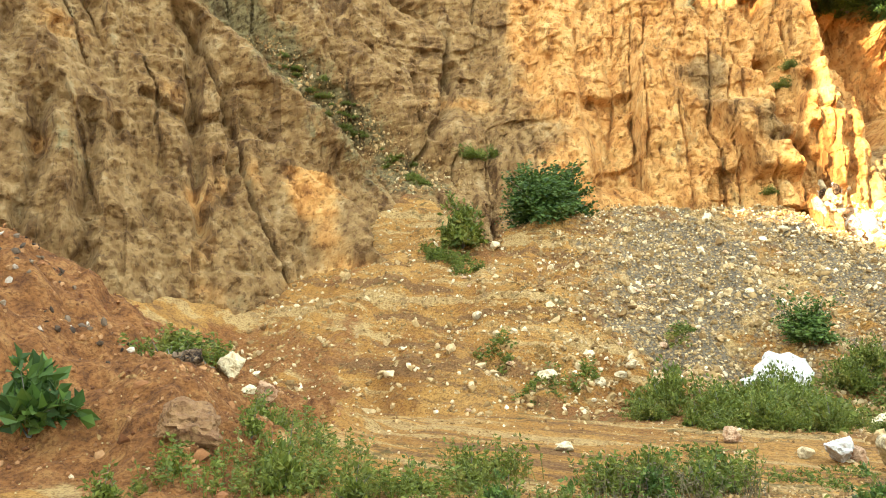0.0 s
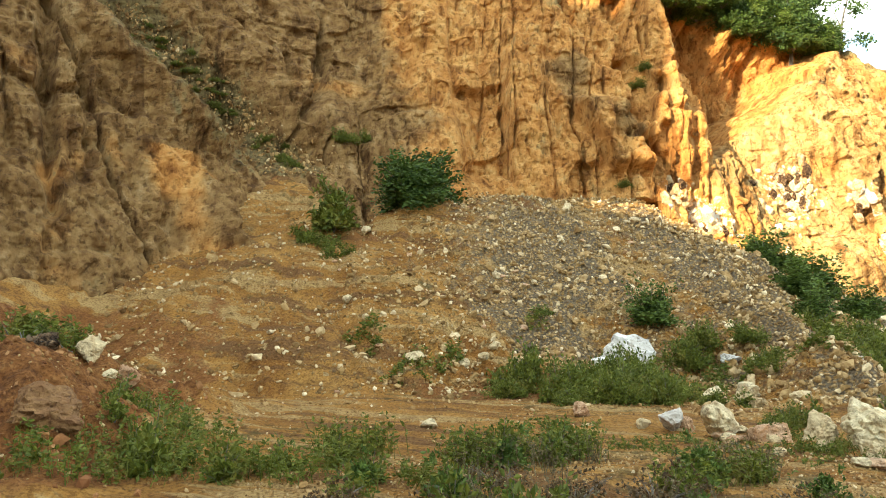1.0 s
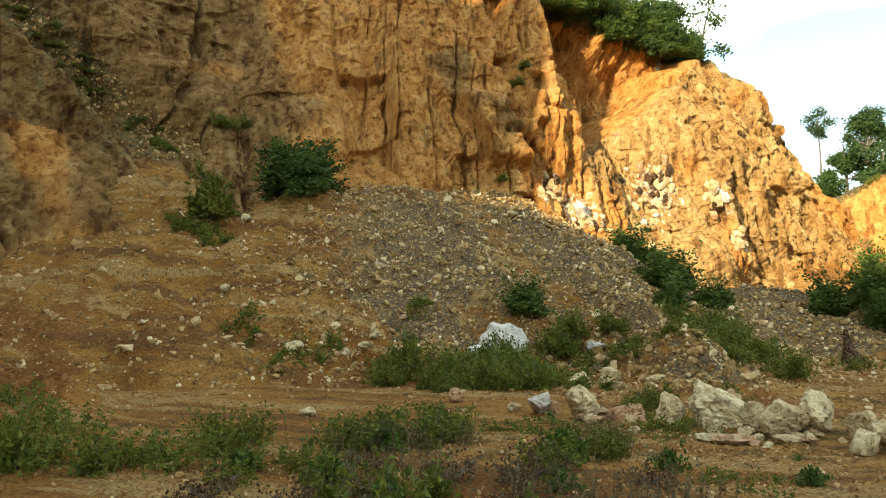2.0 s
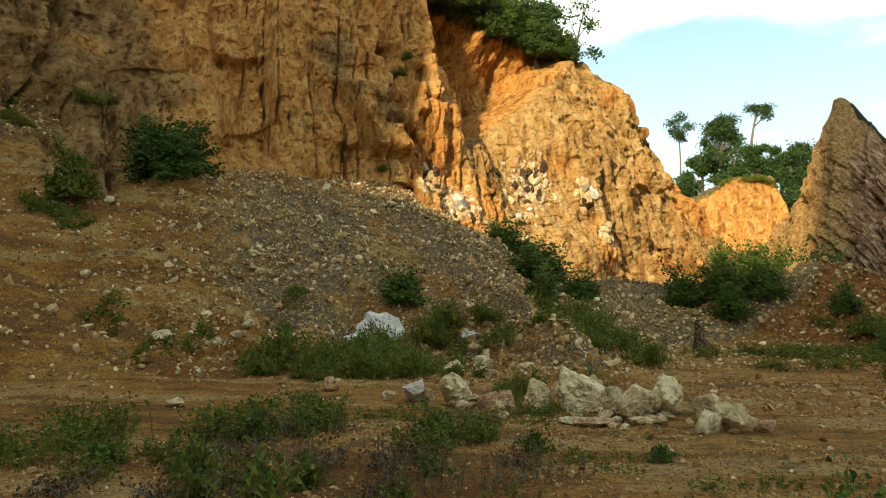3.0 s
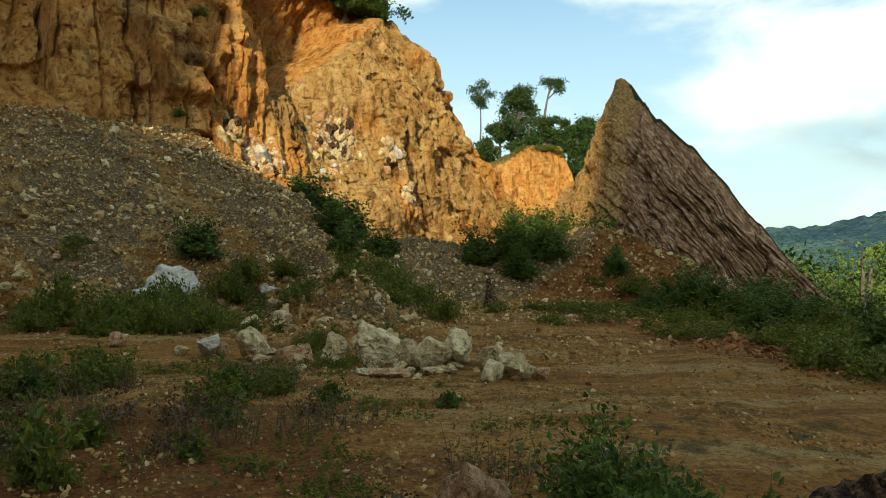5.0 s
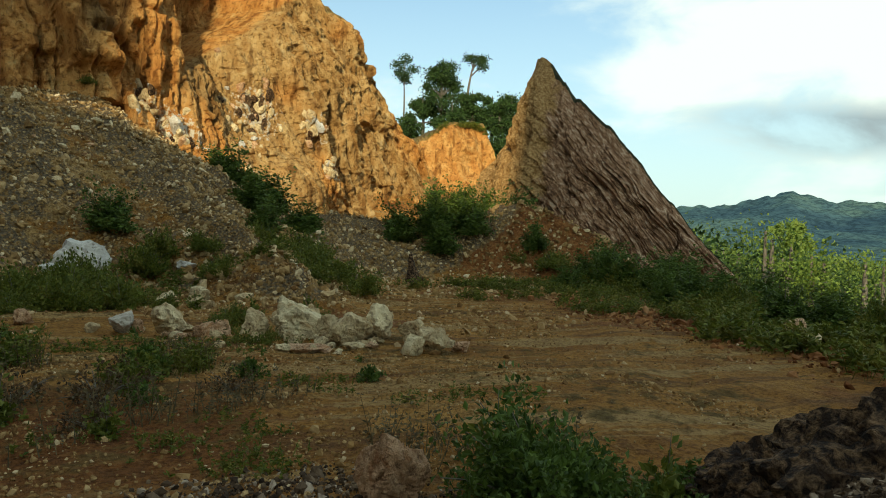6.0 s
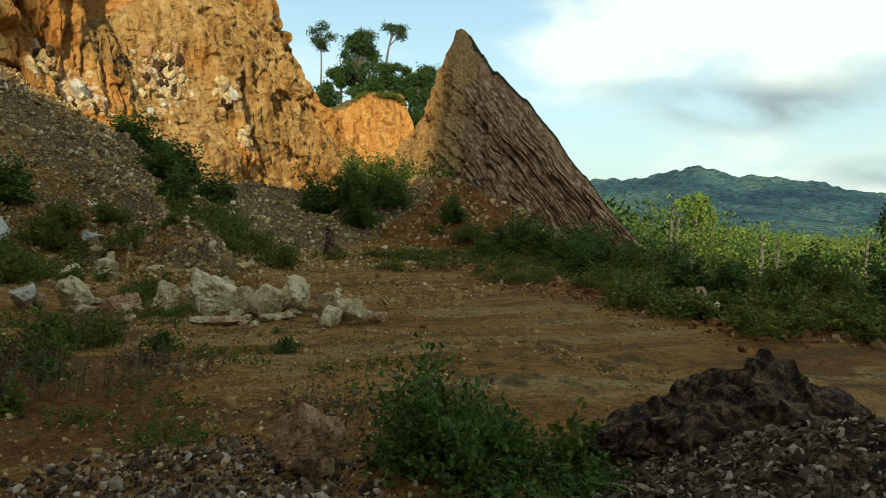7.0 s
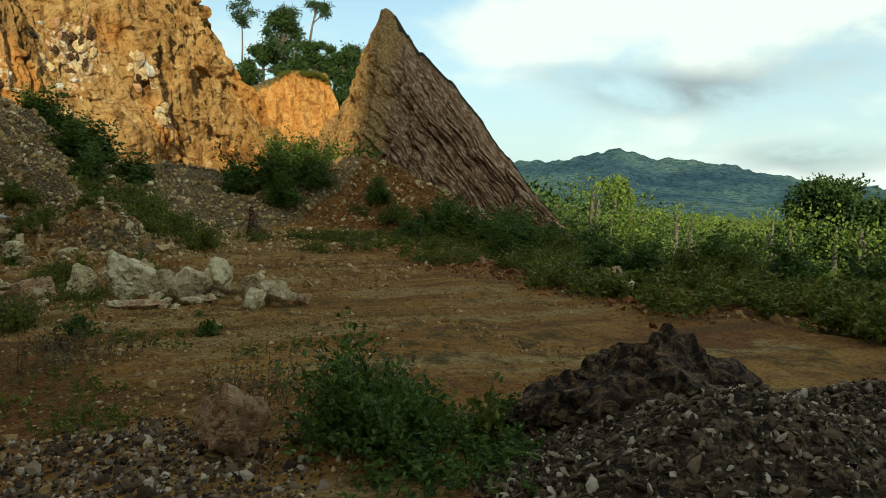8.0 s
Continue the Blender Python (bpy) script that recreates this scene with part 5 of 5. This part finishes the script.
for x, y, s in ((-2.6, 11.4, 1.0), (-3.1, 12.2, 0.9), (-2.2, 10.6, 1.1), (-1.2, 10.2, 0.9), (-0.4, 10.9, 1.0), (0.4, 11.2, 1.1), (-3.4, 14.0, 1.0), (-2.9, 13.4, 0.8), (3.0, 10.9, 0.9), (3.9, 11.0, 0.9), (3.5, 10.2, 0.8), (2.4, 10.9, 0.8), (5.4, 9.1, 0.8), (5.9, 8.8, 0.7), (2.0, 8.1, 0.8), (2.7, 7.5, 0.9), (1.4, 7.2, 0.9), (3.3, 6.2, 0.8), (1.9, 6.3, 0.9), (4.4, 8.0, 0.6), (-4.3, 9.6, 0.9), (0.8, 9.8, 0.7), (5.1, 2.6, 0.8), (4.9, 1.0, 0.8)):
    plant(tuft, x, y, s * G.uniform(0.85, 1.2), G.uniform(0, 360), tall=G.uniform(0.8, 1.25))
# round the white boulder and the pile
for x, y, s in ((6.0, 20.6, 1.0), (6.9, 18.6, 0.95), (7.9, 18.6, 0.9), (8.9, 18.9, 0.9), (5.3, 19.4, 0.7), (8.6, 17.3, 0.8), (7.5, 17.2, 0.75), (9.6, 18.2, 0.8), (10.4, 20.2, 0.85), (9.4, 20.4, 0.8), (8.3, 20.0, 0.8), (11.6, 21.2, 0.85), (12.3, 21.6, 0.8), (6.4, 17.4, 0.6), (9.8, 16.6, 0.6), (9.3, 13.0, 0.5), (8.4, 12.1, 0.42), (10.6, 11.6, 0.45)):
    plant(low, x, y, s * G.uniform(0.75, 1.1), G.uniform(0, 360), tall=G.uniform(0.8, 1.5))
    plant(tuft, x + G.normal() * 0.5, y + G.normal() * 0.5, s * G.uniform(1.2, 2.0), G.uniform(0, 360), tall=G.uniform(0.8, 1.3))
# round the spoil mound and the foot of the pinnacle
for x, y, s in ((28.6, 26.4, 1.3), (29.8, 24.8, 1.4), (30.9, 23.2, 1.2), (33.4, 25.2, 1.4), (35.0, 24.8, 1.5), (36.6, 24.0, 1.4), (32.0, 26.2, 1.4), (29.0, 23.6, 1.1), (31.5, 24.6, 1.2), (38.5, 26.4, 1.5), (36.2, 27.4, 1.5), (34.4, 27.6, 1.4)):
    plant(scrub, x, y, s, G.uniform(0, 360), tall=1.15)
# belt of scrub along the far edge of the floor
for k in range(84):
    a, r = radians(G.uniform(57, 101)), G.uniform(21, 40)
    if math.degrees(a) < 68:
        r = G.uniform(33, 38)
    elif math.degrees(a) < 76:
        r = G.uniform(25, 38)
    x, y = r * math.sin(a), r * math.cos(a)
    plant(scrub if k % 3 else low, x, y, G.uniform(0.75, 1.35), G.uniform(0, 360), tall=G.uniform(0.85, 1.2))
# on ledges of the face and over its top edge
for x, y, z, s in ((1.6, 43.9, 12.3, 1.0), (2.8, 44.3, 12.6, 0.8), (18.2, 38.2, 9.9, 0.5), (-1.2, 40.8, 10.6, 0.55), (-2.8, 41.2, 12.4, 0.5), (19.8, 43.2, 17.0, 0.7), (20.3, 43.8, 18.2, 0.6), (-5.2, 40.2, 14.2, 0.55)):
    hx, hy, hz = on_face("cliff", x, z)
    plant(low, hx, hy, s, G.uniform(0, 360), z=hz - 0.1)
for k in range(30):
    z = G.uniform(10, 20)
    hx, hy, hz = on_face("cliff", -1.3 - 1.04 * (z - 11) + G.normal() * 0.9, z)
    plant(low, hx, hy, G.uniform(0.22, 0.48), G.uniform(0, 360), z=hz - 0.1)
for k in range(34):
    u = k / 33
    x = 19 + 18.6 * u + G.normal() * 0.4
    top = float(np.interp(x, [20.5, 27.0, 37.3], [25.8, 24.5, 21.6]))
    y = 46.3 + G.uniform(-1.0, 1.4)
    plant(scrub if k % 2 else fern, x, y, G.uniform(0.7, 1.25) * (1.0 if k % 2 else 0.6), G.uniform(0, 360), z=top + G.uniform(-1.1, 0.3), tall=G.uniform(1.0, 1.5))
for x in (-14, -10, -5, 0, 2.2, 4, 9, 14, 17):
    plant(scrub, x, 49.4 + 0.1 * x, G.uniform(1.0, 1.4), G.uniform(0, 360), z=27.2 - 0.05 * x)

weeds("weeds", [(-3.3, 14.2, 0.9, 110, 0.42), (-2.7, 11.6, 1.1, 150, 0.45), (-3.2, 10.2, 0.7, 120, 0.38), (-1.6, 10.6, 0.9, 110, 0.4), (-0.3, 10.6, 1.0, 130, 0.42), (0.5, 11.5, 0.7, 150, 0.5),
      (2.75, 10.6, 0.75, 190, 0.5), (3.8, 10.9, 0.8, 170, 0.5), (1.2, 9.3, 0.9, 120, 0.3), (5.5, 9.0, 0.6, 110, 0.4), (4.6, 8.4, 0.5, 70, 0.35), (-1.9, 13.0, 0.6, 80, 0.4)], M_WEED, "leafy green weeds growing on the bare floor", 21, 0.085)
weeds("shade_weeds", [(4.7, 0.7, 0.5, 110, 0.22), (4.9, 1.5, 0.6, 130, 0.28), (4.2, 0.3, 0.5, 100, 0.2), (5.2, 2.0, 0.6, 110, 0.3), (3.9, 1.2, 0.5, 90, 0.2), (5.4, 1.2, 0.4, 80, 0.25)], M_LEAFY, "dark weeds between the bush and the stone heap", 28, 0.07)
weeds("dry_weeds", [(2.6, 8.0, 1.0, 60, 0.5), (3.2, 6.6, 0.9, 60, 0.5), (1.6, 7.6, 0.8, 50, 0.45), (5.8, 9.2, 0.7, 90, 0.45), (3.4, 10.1, 0.8, 90, 0.45), (4.8, 6.2, 0.9, 70, 0.35), (4.9, 3.0, 0.6, 60, 0.5), (2.2, 10.0, 1.0, 80, 0.35), (5.5, 2.2, 0.5, 50, 0.55)], M_DRY, "brown dry weed stalks in the foreground", 22, 0.05)
weeds("low_weeds", [(2.0, 6.4, 1.0, 90, 0.16), (4.2, 5.2, 1.2, 90, 0.12), (6.2, 6.6, 1.0, 80, 0.12), (3.6, 4.2, 0.9, 80, 0.14), (6.6, 4.0, 1.4, 90, 0.12), (8.4, 10.3, 0.8, 140, 0.2), (7.0, 10.2, 1.2, 200, 0.12), (5.6, 11.6, 1.0, 160, 0.12)], M_WEED, "short green weeds flecking the floor", 23, 0.05)
G = rng(72)
slope = [(r * math.sin(a), r * math.cos(a), 1.3, 120, G.uniform(0.25, 0.6)) for r, a in ((G.uniform(14, 34), radians(G.uniform(72, 103))) for k in range(90)) if r > 15 + (76 - math.degrees(a)) * 1.2]
weeds("tall_grass", slope, M_WEED, "rank green grass and weeds on the far verge", 24, 0.16)
weeds("verge_grass", [(G.uniform(20, 32), G.uniform(6, 20), 1.0, 60, 0.4) for k in range(46)], M_WEED, "thin green weeds at the edge of the track", 25, 0.12)
weeds("gully_weeds", [(-0.5 + 0.3 * k, 33.2 - 0.5 * k, 0.9, 60, 0.4) for k in range(6)] + [(7.5, 24.5, 0.8, 50, 0.3), (-5.3, 16.2, 0.9, 190, 0.45), (-6.1, 15.6, 0.6, 90, 0.4), (3.2, 21.6, 1.2, 100, 0.3), (1.4, 23.8, 1.0, 70, 0.3), (11.5, 19.5, 1.5, 140, 0.3), (13.2, 18.0, 1.2, 110, 0.3)], M_WEED, "weeds rooted in the loose slope", 26, 0.13)

# broad-leaved plant on the red bank
sapling = make_bush("sapling", 6, 1.5, 1.45, 22, 300, 0.34, M_BUSH, "young broad-leaved plant on the red bank", "plant")
sapling.matrix_world = pose(-6.5, 11.9, gz(-6.5, 11.9) - 0.05)


def build_branches():
    g = rng(93)
    root = new("dead_branches")
    tagged(root, "grey heap of dead branches on the red bank", "branches")
    root.matrix_world = pose(-5.5, 15.9, gz(-5.5, 15.9) + 0.05)
    for k in range(44):
        a = g.normal(size=3) * [0.42, 0.3, 0.07] + [-0.2, 0, 0.08]
        b = a + g.normal(size=3) * [0.32, 0.25, 0.12] + [0, 0, 0.2]
        m = (a + b) / 2 + g.normal(size=3) * 0.12
        part("branch", mesh_from("branch", *tube([a, m, b], [0.018, 0.013, 0.004], 5), M_BARK), root)


for k in range(16):
    plant(low, 60.2 + 0.46 * k, 55.9 - 0.4 * k, G.uniform(0.45, 0.8), G.uniform(0, 360), z=float(np.interp(k, [0, 7, 13, 15], [10.9, 14.6, 15.1, 14.2])) - 0.1, tall=1.2)
build_branches()
v, f = join([tube([(0, 0, -0.2), (0.02, 0, 0.35), (-0.05, 0.02, 0.8), (-0.12, 0.03, 1.35)], [0.42, 0.3, 0.16, 0.08], 9), tube([(0.1, 0, 0.1), (0.4, 0.1, 0.22), (0.62, 0.12, 0.1)], [0.2, 0.15, 0.06], 7)])
stump = new("tree_stump", mesh_from("tree_stump", v, f, M_DARK))
stump.matrix_world = pose(24.6, 21.6, gz(24.6, 21.6), 0, 0, -40)
tagged(stump, "dark broken tree stump on the rubble", "tree stump")

# ---------------------------------------------------------------- trees above the bank
def crown(seed, n, w, h, z0, r):
    g = rng(seed)
    out = []
    for k in range(int(n * 1.7)):
        a, q = g.uniform(0, 6.28), math.sqrt(g.uniform(0, 1))
        t = g.uniform(0, 1)
        out.append((math.cos(a) * q * w / 2 * (1 - 0.55 * t), math.sin(a) * q * w / 2 * (1 - 0.55 * t), z0 + h * t, r * g.uniform(0.4, 0.95)))
    return out


make_tree("tree", 511, 8.99, (0.2, 0.2), [(0.3, 0.2, 8.99, 0.9), (-0.7, 0.5, 8.12, 0.85), (0.9, -0.6, 7.73, 0.8), (-0.5, -0.6, 6.76, 0.8), (0.6, 0.4, 6.38, 0.75), (0.1, 1.0, 7.25, 0.7)], 0.24, 380, "slender tall tree with a thin layered crown", 0.14, None).matrix_world = pose(70.90, 66.54, 16.83)
make_tree("tree", 512, 9.54, (0.3, 0), crown(512, 26, 6.4, 6.36, 3.08, 1.25), 0.30, 230, "large dense dark green tree on the bank", 0.3, None).matrix_world = pose(74.20, 62.89, 15.59)
make_tree("tree", 513, 6.22, (0, 0), crown(513, 16, 4.6, 3.68, 2.01, 1.0), 0.30, 230, "dense dark green tree on the bank", 0.25, None).matrix_world = pose(73.42, 65.29, 15.43)
make_tree("tree", 514, 9.99, (0.8, -1.0), [(0.9, -1.2, 10.10, 0.9), (0.3, -0.5, 10.31, 0.8), (1.4, -1.8, 9.24, 0.75), (1.5, -1.7, 10.21, 0.7)], 0.24, 440, "bent tree with a bare trunk and a small crown", 0.3, None).matrix_world = pose(76.18, 60.51, 15.85)
make_tree("tree", 515, 6.44, (0.2, 0), crown(515, 14, 4.2, 3.81, 2.08, 0.95), 0.30, 230, "leafy mid-green tree on the bank", 0.2, None).matrix_world = pose(76.03, 59.10, 15.32)
make_tree("tree", 516, 6.82, (0.2, 0), crown(516, 18, 5.4, 4.03, 2.20, 1.1), 0.30, 230, "rounded dark green tree beside the pinnacle", 0.25, None).matrix_world = pose(76.03, 55.81, 13.91)
make_tree("tree", 517, 8.18, (0.2, 0), crown(517, 20, 4.6, 6.16, 1.76, 1.1), 0.30, 230, "dark green tree in the notch beside the pinnacle", 0.25, None).matrix_world = pose(76.70, 53.19, 12.35)
make_tree("tree", 527, 8.29, (0.1, 0), crown(527, 20, 3.6, 7.58, 0.71, 1.0), 0.30, 230, "dark green tree filling the notch", 0.2, None).matrix_world = pose(70.96, 50.89, 10.14)
make_tree("tree", 518, 4.63, (0.2, 0), crown(518, 14, 5.0, 2.49, 1.25, 0.9), 0.30, 230, "low leafy tree at the edge of the bank", 0.2, None).matrix_world = pose(70.57, 57.89, 14.71)
make_tree("tree", 522, 4.19, (0.2, 0), crown(522, 12, 3.6, 2.70, 0.90, 0.9), 0.30, 230, "low leafy tree at the edge of the bank", 0.2, None).matrix_world = pose(67.10, 61.83, 13.83)
make_tree("tree", 519, 7.84, (0.3, 0.2), crown(519, 16, 6.0, 4.21, 3.54, 0.75), 0.4, 70, "light green tree with open tiers of branches in the valley", 0.2, M_VALLEY).matrix_world = pose(67.11, 16.91, -3.68)
make_tree("tree", 520, 7.2, (0.3, 0.2), crown(520, 40, 7.6, 5.2, 1.30, 1.3), 0.32, 300, "broad dark green tree in the valley", 0.3, None).matrix_world = pose(59.54, -0.64, -2.73)
make_tree("tree", 521, 5.08, (0.3, 0.2), crown(521, 28, 5.0, 3.71, 1.09, 1.1), 0.32, 300, "broad dark green tree in the valley", 0.3, None).matrix_world = pose(55.50, -3.73, -2.54)
make_tree("tree", 523, 6.89, (0.3, 0.2), crown(523, 18, 6.5, 4.45, 1.85, 1.3), 0.6, 120, "green tree in the valley", 0.35, M_VALLEY).matrix_world = pose(97.48, 2.07, -6.54)
make_tree("tree", 524, 6.18, (1.2, -0.6), [(0.8, -0.6, 6.31, 0.9), (1.2, -0.9, 4.65, 0.7), (-0.8, -0.4, 4.98, 1.0), (1.6, -0.8, 2.33, 0.6), (-1.5, 0.2, 3.65, 1.0)], 0.3, 110, "small tree leaning over the cliff edge", 0.14, None).matrix_world = pose(37.29, 45.92, 20.06)
make_tree("tree", 525, 6.11, (-0.3, -0.4), crown(525, 18, 5.5, 3.94, 1.64, 1.0), 0.25, 260, "dark leafy tree at the cliff edge", 0.16, None).matrix_world = pose(34.30, 46.93, 20.73)
make_tree("tree", 526, 4.31, (-0.3, -0.4), crown(526, 18, 5.5, 2.78, 1.16, 1.0), 0.25, 260, "dark leafy tree at the cliff edge", 0.16, None).matrix_world = pose(30.70, 48.15, 22.69)
G = rng(75)


# woods of the valley
def build_woods(name, spots, leaf, per, mat, label, seed):
    g = rng(seed)
    pos, way, size = [], [], []
    trunks = []
    for x, y, h, w in spots:
        z = gz(x, y)
        n = per
        d = g.normal(size=(n, 3))
        d /= np.linalg.norm(d, axis=1)[:, None]
        d[:, 2] = np.abs(d[:, 2]) * 1.3 - 0.35
        rad = g.uniform(0.55, 1.0, n) * (1 + 0.4 * vnoise(d[:, 0] * 2 + x, d[:, 1] * 2 + y, d[:, 2] * 2, seed))
        pos.append(np.array([x, y, z + h * 0.55]) + d * rad[:, None] * np.array([w / 2, w / 2, h * 0.45]))
        way.append(d + g.normal(size=(n, 3)) * 0.7)
        trunks.append(tube([(x, y, z - 0.3), (x + 0.1, y, z + 0.4 * h), (x, y, z + 0.8 * h)], [0.04 * w, 0.03 * w, 0.012 * w], 5))
    v, f = leaf_quads(np.concatenate(pos), np.concatenate(way), leaf, g, 0.7)
    tagged(new(name, mesh_from(name, v, f, mat, flat=True)), label, "woods", kind="stuff")
    v, f = join(trunks)
    tagged(new(name + "_trunks", mesh_from(name + "_trunks", v, f, M_BARK)), "slim trunks of the valley trees", "woods", kind="stuff")


near_wood, far_wood = [], []
for k in range(330):
    a, r = radians(G.uniform(68, 104)), 50 + 80 * G.rand() ** 1.2
    h = (2.0 + 6.0 * G.rand() ** 1.5) * (0.75 + 0.006 * r)
    w = h * G.uniform(0.7, 1.3)
    if a > radians(73) or r > 64:
        near_wood.append((r * math.sin(a), r * math.cos(a), h, w))
for k in range(900):
    a, r = radians(G.uniform(63, 106)), 120 + 700 * G.rand() ** 1.6
    h = 4.0 + 6.5 * G.rand() ** 1.5
    far_wood.append((r * math.sin(a), r * math.cos(a), h, h * G.uniform(0.9, 1.4)))
build_woods("valley_scrub", near_wood, 0.24, 420, M_VALLEY, "sunlit yellow-green scrub and young trees in the valley", 76)
build_woods("valley_woods", far_wood, 0.75, 150, M_VALLEY, "green woods spreading over the valley floor", 77)
dark_wood = []
for k in range(230):
    a, r = radians(G.uniform(67, 103)), 56 + 150 * G.rand() ** 1.3
    h = G.uniform(4.0, 9.0)
    dark_wood.append((r * math.sin(a), r * math.cos(a), h, h * G.uniform(0.8, 1.2)))
build_woods("valley_trees", dark_wood, 0.4, 420, M_TREE, "darker trees standing among the valley scrub", 78)
for x, y, z, s in ((59.4, 2.1, -2.6, 3.0), (57.0, 6.4, -2.3, 2.6), (52.5, -1.6, -1.8, 2.4)):
    v, f = rock_shape(int(x), 3, (s * 1.2, s * 2.2, 1.3))
    ob = new("earth_bank", mesh_from("earth_bank", v, f, M_PALE))
    ob.matrix_world = pose(x, y, gz(x, y) - 0.1)
    tagged(ob, "bare pale earth bank among the valley scrub", "earth bank")
